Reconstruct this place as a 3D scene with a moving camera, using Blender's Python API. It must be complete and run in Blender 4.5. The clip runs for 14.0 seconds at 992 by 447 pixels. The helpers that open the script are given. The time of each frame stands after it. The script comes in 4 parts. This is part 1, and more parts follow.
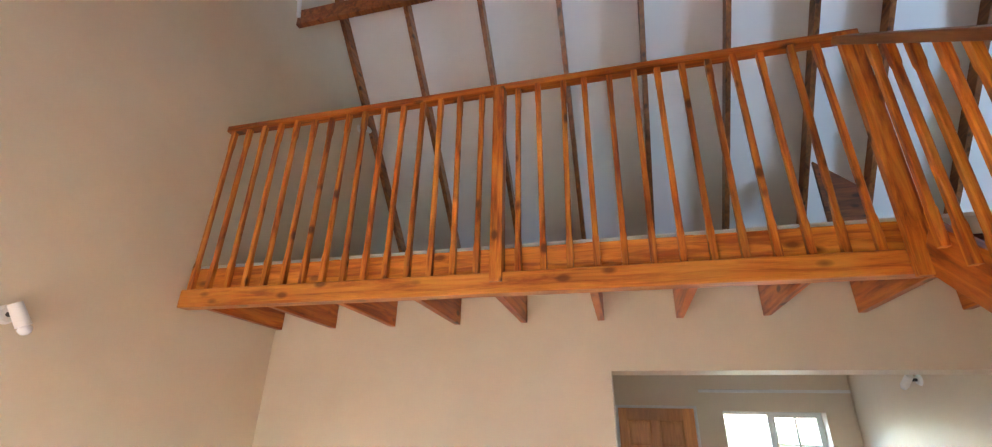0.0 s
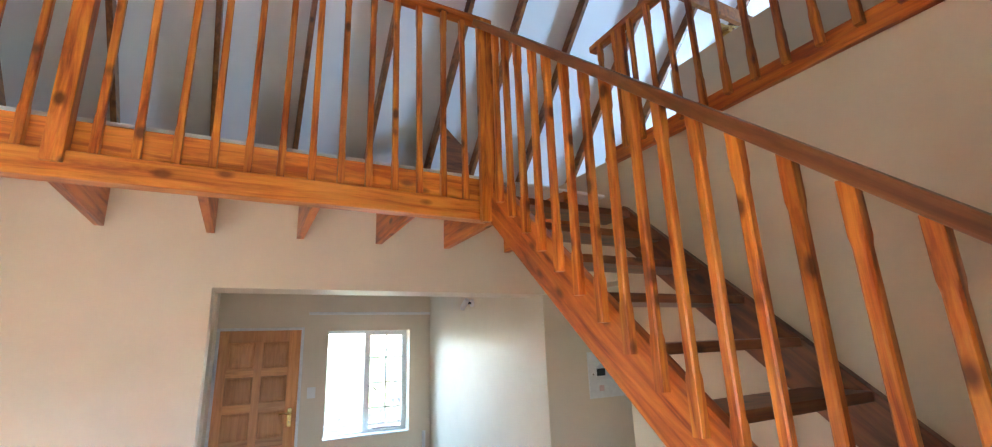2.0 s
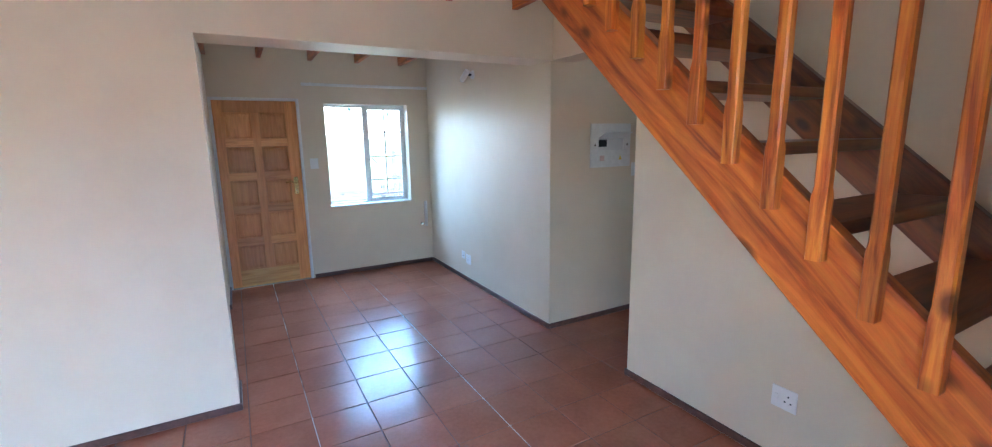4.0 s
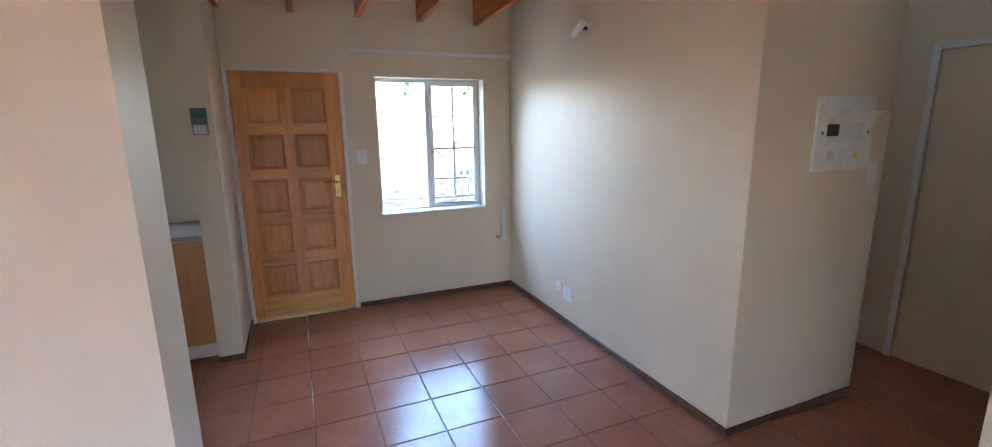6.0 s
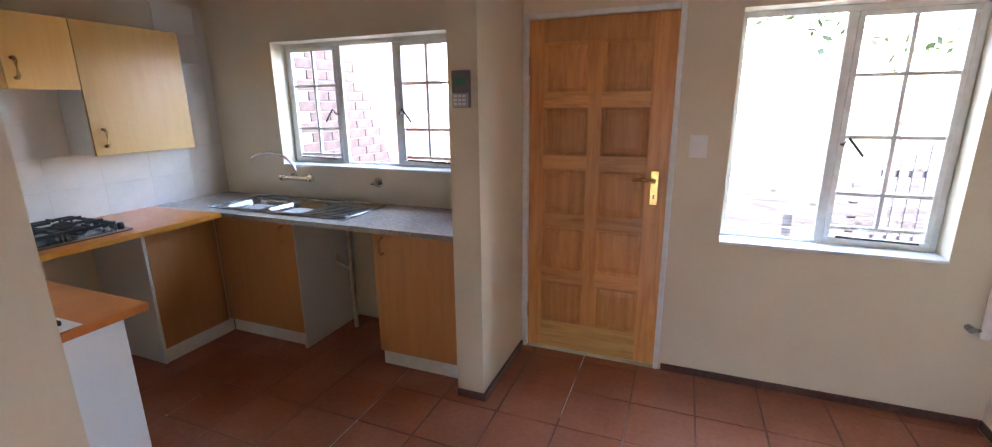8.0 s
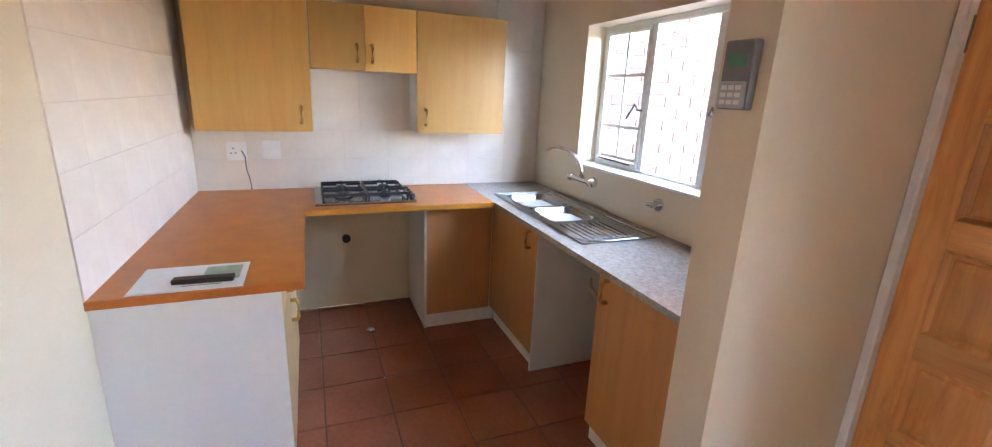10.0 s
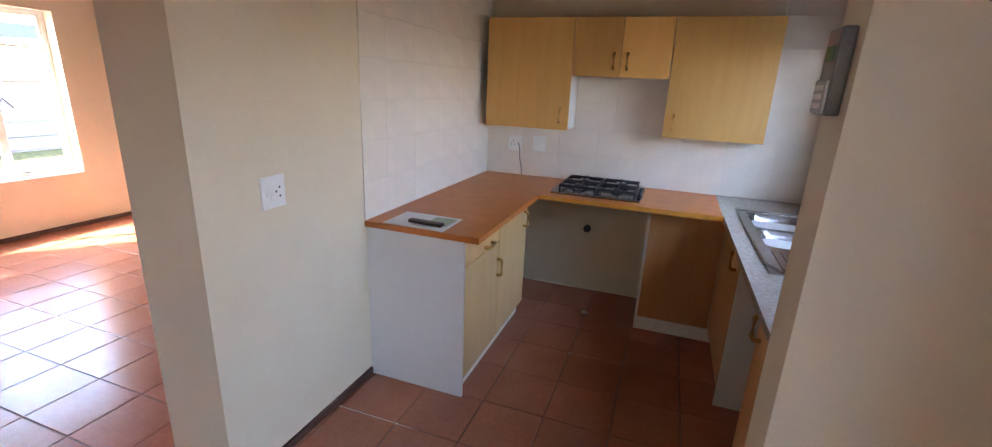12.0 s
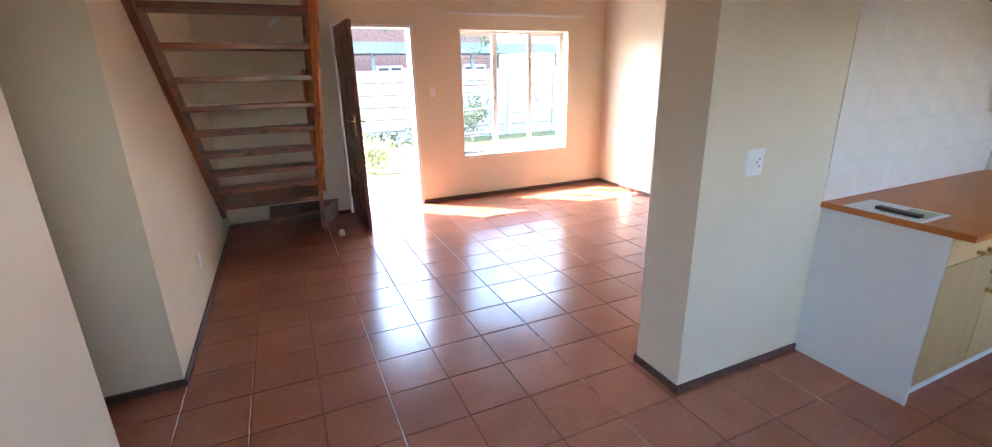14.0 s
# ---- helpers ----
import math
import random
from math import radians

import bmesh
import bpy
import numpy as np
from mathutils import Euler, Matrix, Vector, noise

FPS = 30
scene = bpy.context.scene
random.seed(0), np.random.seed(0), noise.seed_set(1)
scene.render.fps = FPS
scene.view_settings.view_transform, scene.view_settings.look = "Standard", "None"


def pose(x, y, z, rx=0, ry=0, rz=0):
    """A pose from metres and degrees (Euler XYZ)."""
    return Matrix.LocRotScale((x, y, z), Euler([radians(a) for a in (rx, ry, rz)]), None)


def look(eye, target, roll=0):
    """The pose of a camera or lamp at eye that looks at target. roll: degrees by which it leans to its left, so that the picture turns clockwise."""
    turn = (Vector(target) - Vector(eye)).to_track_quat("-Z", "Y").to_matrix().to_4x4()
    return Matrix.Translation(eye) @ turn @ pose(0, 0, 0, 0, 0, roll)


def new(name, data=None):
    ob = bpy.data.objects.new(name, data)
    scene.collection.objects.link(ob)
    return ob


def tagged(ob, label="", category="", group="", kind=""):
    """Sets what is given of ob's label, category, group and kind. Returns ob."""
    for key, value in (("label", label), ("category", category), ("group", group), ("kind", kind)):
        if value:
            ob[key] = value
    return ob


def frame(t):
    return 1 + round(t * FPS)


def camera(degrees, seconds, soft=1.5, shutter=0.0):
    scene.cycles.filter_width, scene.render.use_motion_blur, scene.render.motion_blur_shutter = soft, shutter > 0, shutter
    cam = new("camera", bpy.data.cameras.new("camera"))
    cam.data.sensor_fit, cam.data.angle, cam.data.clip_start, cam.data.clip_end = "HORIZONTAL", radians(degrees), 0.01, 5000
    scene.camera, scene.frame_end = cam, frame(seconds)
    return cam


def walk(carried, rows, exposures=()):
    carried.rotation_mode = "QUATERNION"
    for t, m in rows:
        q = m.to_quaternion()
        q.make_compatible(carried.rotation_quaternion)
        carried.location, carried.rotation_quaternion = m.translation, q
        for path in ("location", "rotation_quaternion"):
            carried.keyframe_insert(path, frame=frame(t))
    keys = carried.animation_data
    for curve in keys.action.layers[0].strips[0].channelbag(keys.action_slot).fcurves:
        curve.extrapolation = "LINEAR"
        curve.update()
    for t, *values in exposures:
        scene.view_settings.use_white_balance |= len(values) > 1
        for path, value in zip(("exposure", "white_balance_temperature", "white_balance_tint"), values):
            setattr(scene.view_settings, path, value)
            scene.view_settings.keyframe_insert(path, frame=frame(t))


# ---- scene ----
cam = camera(93.4, 14.0, 1.15)
PATH = [
    (0, (0.012, -0.156, 1.909), (-0.469, 1.625, 2.68), 1.2),
    (0.5, (0.067, -0.136, 1.913), (0.001, 1.694, 2.718), -0.8),
    (1, (0.124, -0.136, 1.893), (0.356, 1.671, 2.718), -0.7),
    (1.5, (0.13, -0.111, 1.879), (0.738, 1.645, 2.618), -0.5),
    (2, (0.101, -0.139, 1.835), (1.024, 1.565, 2.33), -2.0),
    (2.5, (0.098, -0.15, 1.8), (1.194, 1.508, 2.026), -1.5),
    (3, (0.109, -0.155, 1.734), (1.247, 1.49, 1.72), -1.7),
    (3.5, (0.11, -0.104, 1.68), (1.222, 1.543, 1.452), -1.8),
    (4, (0.048, 0.013, 1.644), (1.001, 1.732, 1.275), -0.9),
    (4.2, (0.037, 0.101, 1.642), (0.901, 1.86, 1.243), -0.8),
    (6.3, (0.416, 1.846, 1.577), (1.129, 3.67, 1.173), -0.7),
    (6.5, (0.467, 2.015, 1.559), (1.09, 3.872, 1.152), -0.9),
    (7, (0.598, 2.416, 1.561), (0.951, 4.341, 1.148), -1.1),
    (7.5, (0.732, 2.743, 1.556), (0.61, 4.691, 1.12), 0.5),
    (8, (0.783, 3.049, 1.591), (0.067, 4.85, 1.096), -0.6),
    (8.5, (0.773, 3.333, 1.603), (-0.33, 4.921, 1.09), -2.0),
    (9, (0.792, 3.607, 1.59), (-0.654, 4.889, 1.077), -0.2),
    (9.2, (0.78, 3.697, 1.584), (-0.767, 4.855, 1.069), 0.5),
    (11.3, (0.7, 4.571, 1.594), (-1.222, 4.57, 1.045), 2.4),
    (11.5, (0.773, 4.602, 1.585), (-1.145, 4.449, 1.038), 2.0),
    (12, (0.972, 4.816, 1.606), (-0.835, 4.174, 1.04), 2.5),
    (12.5, (1.096, 5.028, 1.612), (-0.446, 3.901, 1.02), 2.7),
    (13, (1.243, 5.097, 1.611), (-0.029, 3.674, 1.01), 2.0),
    (13.5, (1.44, 5.038, 1.604), (0.402, 3.439, 0.997), 0.2),
    (14, (1.596, 4.892, 1.598), (0.821, 3.153, 0.985), -1.2),
]
walk(cam, [(t, look(eye, target, roll)) for t, eye, target, roll in PATH], [(0, 5.72, 6450, 14), (1.5, 5.92, 6550, 16), (2, 5.9, 6100, 12), (2.5, 5.7, 5800, 11), (3.5, 5.6, 5300, 11), (4.2, 5.6, 5300, 13), (6.3, 5.45, 6200, 20), (7, 5.3, 6500, 26), (7.5, 5.2, 6600, 30), (8, 5.62, 7000, 28), (9, 6.28, 7200, 27), (11.3, 5.75, 7600, 33), (12, 5.4, 7200, 31), (12.5, 5.25, 6600, 22), (13, 5.3, 6500, 21), (13.5, 5.4, 6500, 21), (14, 5.5, 6500, 21)])

# ---- world, sun, exposure ----
world = bpy.data.worlds.new("sky")
scene.world = world
world.use_nodes = True
wn = world.node_tree
sky = wn.nodes.new("ShaderNodeTexSky")
sky.sky_type = 'NISHITA'
sky.sun_disc = False
SUN_TO = Vector((-0.62, 0.54, -1.0)).normalized()
sky.sun_elevation = math.asin(-SUN_TO.z)
sky.sun_rotation = math.atan2(-SUN_TO.x, -SUN_TO.y)
wn.nodes["Background"].inputs["Strength"].default_value = 0.075
wn.links.new(sky.outputs["Color"], wn.nodes["Background"].inputs["Color"])
sun_data = bpy.data.lights.new("sun", 'SUN')
sun_data.energy, sun_data.angle, sun_data.color = 1.25, radians(0.5), (1.0, 0.95, 0.87)
sun_ob = new("sun", sun_data)
sun_ob.matrix_world = look((0, 0, 10), Vector((0, 0, 10)) + SUN_TO)


def sky_lamp(name, at, target, w, h, watts):
    """The open sky's light at an opening, from outside and above it."""
    d = bpy.data.lights.new(name, 'AREA')
    d.shape, d.size, d.size_y, d.energy, d.color = 'RECTANGLE', w, h, watts, (0.37, 0.66, 1.0)
    o = new(name, d)
    o.matrix_world = look(at, target)
    return o


sky_lamp("sky_light_front_window", (-2.0, -2.4, 3.35), (-1.0, 0.0, 0.9), 4.2, 3.0, 14)
sky_lamp("sky_light_front_door", (1.1, -2.4, 3.35), (0.5, 0.2, 0.7), 3.6, 3.0, 18)
sky_lamp("sky_light_dining_window", (3.0, 7.3, 3.35), (0.9, 4.9, 0.6), 3.6, 3.0, 18)
sky_lamp("sky_light_kitchen_window", (-0.5, 7.4, 3.35), (-1.25, 4.9, 1.1), 2.4, 3.0, 7)
# added fill for the sloping ceiling, through an unseen opening in the east gable
sky_lamp("sky_light_gable_window", (8.66, 1.35, 3.9), (1.0, 4.2, 5.0), 1.3, 1.2, 8.5)

# ---- materials ----


def mat(name):
    m = bpy.data.materials.new(name)
    m.use_nodes = True
    nt = m.node_tree
    return m, nt, nt.nodes["Principled BSDF"]


def nd(nt, kind, **values):
    n = nt.nodes.new(kind)
    for k, v in values.items():
        n.inputs[k.replace("_", " ")].default_value = v
    return n


def coords(nt, scale=(1, 1, 1), world_space=False):
    mp = nt.nodes.new("ShaderNodeMapping")
    mp.inputs["Scale"].default_value = scale
    if world_space:
        g = nt.nodes.new("ShaderNodeNewGeometry")
        nt.links.new(g.outputs["Position"], mp.inputs["Vector"])
    else:
        tc = nt.nodes.new("ShaderNodeTexCoord")
        nt.links.new(tc.outputs["Object"], mp.inputs["Vector"])
    return mp


def ramp(nt, fac, stops):
    r = nt.nodes.new("ShaderNodeValToRGB")
    e = r.color_ramp.elements
    while len(e) < len(stops):
        e.new(0.5)
    for el, (p, c) in zip(e, stops):
        el.position, el.color = p, (*c, 1)
    nt.links.new(fac, r.inputs["Fac"])
    return r


def mixc(nt, fac, a, b, mode='MIX'):
    n = nt.nodes.new("ShaderNodeMix")
    n.data_type, n.blend_type = 'RGBA', mode
    for sock, v in ((0, fac), (6, a), (7, b)):
        if isinstance(v, (int, float)):
            n.inputs[sock].default_value = v
        elif isinstance(v, tuple):
            n.inputs[sock].default_value = (*v, 1)
        else:
            nt.links.new(v, n.inputs[sock])
    return n.outputs[2]


def bump(nt, bsdf, height, strength, distance=0.002):
    b = nd(nt, "ShaderNodeBump", Strength=strength, Distance=distance)
    nt.links.new(height, b.inputs["Height"])
    nt.links.new(b.outputs["Normal"], bsdf.inputs["Normal"])


def plaster(name, base, stain, rough=0.55):
    """Painted plaster: trowel waves, fine grain, faint scuffs."""
    m, nt, b = mat(name)
    c = coords(nt, world_space=True)
    big = nd(nt, "ShaderNodeTexNoise", Scale=1.3, Detail=5.0, Roughness=0.6)
    fine = nd(nt, "ShaderNodeTexNoise", Scale=60.0, Detail=4.0, Roughness=0.7)
    wave = nd(nt, "ShaderNodeTexNoise", Scale=7.0, Detail=3.0, Roughness=0.5)
    for n in (big, fine, wave):
        nt.links.new(c.outputs[0], n.inputs["Vector"])
    r = ramp(nt, big.outputs["Fac"], [(0.3, stain), (0.62, base)])
    col = mixc(nt, 0.12, r.outputs["Color"], fine.outputs["Color"], 'SOFT_LIGHT')
    nt.links.new(col, b.inputs["Base Color"])
    b.inputs["Roughness"].default_value = rough
    h = mixc(nt, 0.25, wave.outputs["Color"], fine.outputs["Color"])
    bump(nt, b, h, 0.25, 0.004)
    return m


def plain(name, col, rough=0.5, metal=0.0, var=0.08, scale=25.0, bumpy=0.0, coat=0.0):
    m, nt, b = mat(name)
    c = coords(nt)
    n = nd(nt, "ShaderNodeTexNoise", Scale=scale, Detail=4.0, Roughness=0.6)
    nt.links.new(c.outputs[0], n.inputs["Vector"])
    dark = tuple(max(0, v * (1 - 2 * var)) for v in col)
    light = tuple(min(1, v * (1 + var)) for v in col)
    r = ramp(nt, n.outputs["Fac"], [(0.3, dark), (0.7, light)])
    nt.links.new(r.outputs["Color"], b.inputs["Base Color"])
    b.inputs["Roughness"].default_value = rough
    b.inputs["Metallic"].default_value = metal
    b.inputs["Coat Weight"].default_value = coat
    if bumpy:
        bump(nt, b, n.outputs["Fac"], bumpy, 0.002)
    return m


def wood(name, light, mid, dark, along='x', rough=0.35, coat=0.3, grain=1.0, knots=0.85, streak=0.36):
    """Varnished pine: long grain, knots, board to board difference by object."""
    m, nt, b = mat(name)
    s = {'x': (1.2, 14, 14), 'y': (14, 1.2, 14), 'z': (14, 14, 1.2)}[along]
    c = coords(nt, tuple(v * grain for v in s))
    info = nt.nodes.new("ShaderNodeObjectInfo")
    off = nt.nodes.new("ShaderNodeVectorMath")
    off.operation = 'SCALE'
    nt.links.new(info.outputs["Location"], off.inputs[0])
    off.inputs["Scale"].default_value = 3.7
    add = nt.nodes.new("ShaderNodeVectorMath")
    nt.links.new(c.outputs[0], add.inputs[0])
    nt.links.new(off.outputs[0], add.inputs[1])
    g1 = nd(nt, "ShaderNodeTexNoise", Scale=1.5, Detail=6.0, Roughness=0.65, Distortion=0.6)
    g2 = nd(nt, "ShaderNodeTexNoise", Scale=4.0, Detail=4.0, Roughness=0.7)
    nt.links.new(add.outputs[0], g1.inputs["Vector"])
    nt.links.new(add.outputs[0], g2.inputs["Vector"])
    r = ramp(nt, g1.outputs["Fac"], [(0.36, dark), (0.49, mid), (0.63, light)])
    col = mixc(nt, streak, r.outputs["Color"], g2.outputs["Color"], 'SOFT_LIGHT')
    kc = coords(nt, {'x': (4.5, 9, 9), 'y': (9, 4.5, 9), 'z': (9, 9, 5.5)}[along])
    add2 = nt.nodes.new("ShaderNodeVectorMath")
    nt.links.new(kc.outputs[0], add2.inputs[0])
    nt.links.new(off.outputs[0], add2.inputs[1])
    k = nd(nt, "ShaderNodeTexVoronoi", Scale=1.0)
    nt.links.new(add2.outputs[0], k.inputs["Vector"])
    kr = ramp(nt, k.outputs["Distance"], [(0.11, (1, 1, 1)), (0.23, (0, 0, 0))])
    kf = nt.nodes.new("ShaderNodeMath")
    kf.operation = 'MULTIPLY'
    nt.links.new(kr.outputs["Color"], kf.inputs[0])
    kf.inputs[1].default_value = knots
    col = mixc(nt, kf.outputs[0], col, tuple(v * 0.35 for v in dark))
    hsv = nt.nodes.new("ShaderNodeHueSaturation")
    mr = nd(nt, "ShaderNodeMapRange", To_Min=0.78, To_Max=1.15)
    nt.links.new(info.outputs["Random"], mr.inputs["Value"])
    nt.links.new(mr.outputs[0], hsv.inputs["Value"])
    nt.links.new(col, hsv.inputs["Color"])
    nt.links.new(hsv.outputs[0], b.inputs["Base Color"])
    b.inputs["Roughness"].default_value = rough
    b.inputs["Coat Weight"].default_value = coat
    b.inputs["Coat Roughness"].default_value = 0.2
    bump(nt, b, g1.outputs["Fac"], 0.15, 0.002)
    return m


def glass_mat():
    m, nt, b = mat("window_glass")
    b.inputs["Base Color"].default_value = (0.97, 0.99, 0.98, 1)
    b.inputs["Roughness"].default_value = 0.0
    b.inputs["Transmission Weight"].default_value = 1.0
    b.inputs["IOR"].default_value = 1.05
    return m


WALL = plaster("cream_plaster", (0.75, 0.64, 0.47), (0.69, 0.585, 0.42), 0.42)
CEIL = plaster("white_ceiling_board", (0.88, 0.88, 0.88), (0.84, 0.85, 0.86), 0.7)
KTILE = plain("cream_wall_tile", (0.80, 0.72, 0.62), 0.22, var=0.03, scale=6)
KGROUT = plain("pale_grout", (0.62, 0.57, 0.50), 0.8)
PINE_X = wood("varnished_pine_x", (0.62, 0.19, 0.020), (0.46, 0.112, 0.010), (0.23, 0.043, 0.005), 'x', 0.38, 0.18)
PINE_Y = wood("varnished_pine_y", (0.60, 0.175, 0.020), (0.44, 0.104, 0.010), (0.22, 0.040, 0.005), 'y', 0.38, 0.18)
PINE_Z = wood("varnished_pine_z", (0.70, 0.25, 0.030), (0.52, 0.140, 0.014), (0.24, 0.045, 0.005), 'z', 0.38, 0.18, 1.3, 0.9, 0.45)
FASCIA_X = wood("pale_varnished_pine_x", (0.70, 0.27, 0.04), (0.57, 0.18, 0.023), (0.33, 0.075, 0.010), 'x', 0.35, 0.3, 1.0, 0.8)
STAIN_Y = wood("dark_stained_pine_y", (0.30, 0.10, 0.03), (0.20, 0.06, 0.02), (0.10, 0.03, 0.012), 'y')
STAIN_X = wood("dark_stained_pine_x", (0.30, 0.10, 0.03), (0.20, 0.06, 0.02), (0.10, 0.03, 0.012), 'x')
RAFTER = wood("brown_rafter_pine", (0.36, 0.13, 0.035), (0.25, 0.085, 0.022), (0.15, 0.045, 0.014), 'y')
DOORW = wood("door_hardwood", (0.72, 0.33, 0.095), (0.66, 0.28, 0.074), (0.57, 0.225, 0.056), 'z', 0.38, 0.25, 1.3, 0.10, 0.16)
DOORM = wood("door_rail_wood", (0.74, 0.36, 0.11), (0.67, 0.295, 0.08), (0.54, 0.21, 0.052), 'x', 0.38, 0.25, 1.3, 0.10, 0.16)
DOORL = wood("pale_door_wood", (0.78, 0.45, 0.14), (0.72, 0.38, 0.105), (0.60, 0.29, 0.075), 'x', 0.4, 0.2, 1.3, 0.10, 0.16)
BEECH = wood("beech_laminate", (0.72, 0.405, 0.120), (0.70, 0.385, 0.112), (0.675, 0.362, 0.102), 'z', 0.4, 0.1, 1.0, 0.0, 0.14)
# beech of the corner and sink-side fronts, shade and red bounce mixed into it
BEECH_SHADED = wood("shaded_beech_laminate", (0.58, 0.275, 0.100), (0.56, 0.258, 0.092), (0.53, 0.238, 0.082), 'z', 0.4, 0.1, 1.0, 0.0, 0.14)
# beech of the south fronts, paled in colour for the window light on them
BEECH_LIT = wood("window_lit_beech_laminate", (0.64, 0.40, 0.185), (0.62, 0.38, 0.172), (0.59, 0.355, 0.155), 'z', 0.4, 0.1, 1.0, 0.0, 0.14)
HANDRAIL = wood("dull_brown_handrail", (0.36, 0.15, 0.05), (0.27, 0.10, 0.032), (0.17, 0.055, 0.018), 'y', 0.4, 0.2)
TOP_RED = plain("orange_laminate_worktop", (0.59, 0.175, 0.032), 0.38, var=0.07, scale=9)
TOP_EDGE = plain("orange_edge_strip", (0.62, 0.24, 0.03), 0.35)
TOP_EDGE_RED = plain("orange_red_edge_strip", (0.55, 0.15, 0.022), 0.4)
TOP_GREY = plain("grey_stone_laminate", (0.42, 0.37, 0.32), 0.25, var=0.15, scale=60)
WHITE_BOARD = plain("white_melamine", (0.74, 0.73, 0.70), 0.45, var=0.008)
WHITE_PAINT = plain("white_enamel_paint", (0.80, 0.79, 0.75), 0.4, var=0.04)
WHITE_PLASTIC = plain("white_plastic", (0.82, 0.81, 0.77), 0.35, var=0.02)
STEEL = plain("stainless_steel", (0.36, 0.375, 0.395), 0.2, 1.0, 0.05, 40)
CHROME = plain("chrome", (0.75, 0.75, 0.76), 0.08, 1.0, 0.02)
BRASS = plain("polished_brass", (0.78, 0.58, 0.22), 0.22, 1.0, 0.04)
BRONZE = plain("antique_bronze", (0.50, 0.28, 0.085), 0.38, 0.7, 0.12)
IRON = plain("black_cast_iron", (0.015, 0.015, 0.016), 0.5, 0.0, 0.2)
DARK = plain("dark_plastic", (0.025, 0.027, 0.03), 0.4)
GREY_PLASTIC = plain("grey_plastic", (0.17, 0.18, 0.18), 0.4)
SKIRT = plain("dark_brown_skirting", (0.115, 0.052, 0.038), 0.35, var=0.2)
GLASS = glass_mat()
BULB = plain("frosted_bulb_glass", (0.85, 0.85, 0.83), 0.2, var=0.01)


def tile_mat():
    m, nt, b = mat("red_quarry_tile")
    c = coords(nt, world_space=True)
    info = nt.nodes.new("ShaderNodeObjectInfo")
    n1 = nd(nt, "ShaderNodeTexNoise", Scale=3.0, Detail=3.0, Roughness=0.5)
    n2 = nd(nt, "ShaderNodeTexNoise", Scale=38.0, Detail=3.0, Roughness=0.6)
    nt.links.new(c.outputs[0], n1.inputs["Vector"])
    nt.links.new(c.outputs[0], n2.inputs["Vector"])
    r = ramp(nt, n1.outputs["Fac"], [(0.25, (0.33, 0.114, 0.062)), (0.75, (0.43, 0.162, 0.094))])
    fleck = ramp(nt, n2.outputs["Fac"], [(0.3, (0.86, 0.84, 0.82)), (0.7, (1.0, 1.0, 1.0))])
    col = mixc(nt, 1.0, r.outputs["Color"], fleck.outputs["Color"], 'MULTIPLY')
    hsv = nt.nodes.new("ShaderNodeHueSaturation")
    mr = nd(nt, "ShaderNodeMapRange", To_Min=0.93, To_Max=1.06)
    nt.links.new(info.outputs["Random"], mr.inputs["Value"])
    nt.links.new(mr.outputs[0], hsv.inputs["Value"])
    nt.links.new(col, hsv.inputs["Color"])
    nt.links.new(hsv.outputs[0], b.inputs["Base Color"])
    rr = nd(nt, "ShaderNodeMapRange", To_Min=0.185, To_Max=0.26)
    nt.links.new(n1.outputs["Fac"], rr.inputs["Value"])
    nt.links.new(rr.outputs[0], b.inputs["Roughness"])
    b.inputs["Specular IOR Level"].default_value = 0.5
    bump(nt, b, n2.outputs["Fac"], 0.03, 0.001)
    return m


def grout_mat():
    """Joints: dirt-dark in places, scrubbed pale in others."""
    m, nt, b = mat("floor_grout")
    c = coords(nt, world_space=True)
    n = nd(nt, "ShaderNodeTexNoise", Scale=1.1, Detail=3.0, Roughness=0.6)
    nt.links.new(c.outputs[0], n.inputs["Vector"])
    r = ramp(nt, n.outputs["Fac"], [(0.38, (0.12, 0.050, 0.033)), (0.56, (0.17, 0.078, 0.052)), (0.68, (0.27, 0.17, 0.13))])
    # every third joint along the room is scrubbed pale
    sep = nt.nodes.new("ShaderNodeSeparateXYZ")
    nt.links.new(c.outputs[0], sep.inputs[0])
    steps = [('SUBTRACT', 0.301 - 0.492), ('FLOORED_MODULO', 0.984), ('SUBTRACT', 0.492), ('ABSOLUTE', 0), ('LESS_THAN', 0.01)]
    v = sep.outputs["X"]
    for op, val in steps:
        k = nt.nodes.new("ShaderNodeMath")
        k.operation = op
        k.inputs[1].default_value = val
        nt.links.new(v, k.inputs[0])
        v = k.outputs[0]
    worn = ramp(nt, n.outputs["Fac"], [(0.44, (0, 0, 0)), (0.54, (1, 1, 1))])
    k = nt.nodes.new("ShaderNodeMath")
    k.operation = 'MULTIPLY'
    nt.links.new(v, k.inputs[0])
    nt.links.new(worn.outputs["Color"], k.inputs[1])
    nt.links.new(mixc(nt, k.outputs[0], r.outputs["Color"], (0.56, 0.48, 0.42)), b.inputs["Base Color"])
    b.inputs["Roughness"].default_value = 0.8
    return m


TILE = tile_mat()
GROUT = grout_mat()

# ---- mesh helpers ----


def add_box(bm, x0, x1, y0, y1, z0, z1, m=None):
    g = bmesh.ops.create_cube(bm, size=1.0)["verts"]
    for v in g:
        v.co = Vector((x0 + (v.co.x + 0.5) * (x1 - x0), y0 + (v.co.y + 0.5) * (y1 - y0), z0 + (v.co.z + 0.5) * (z1 - z0)))
        if m:
            v.co = m @ v.co
    return g


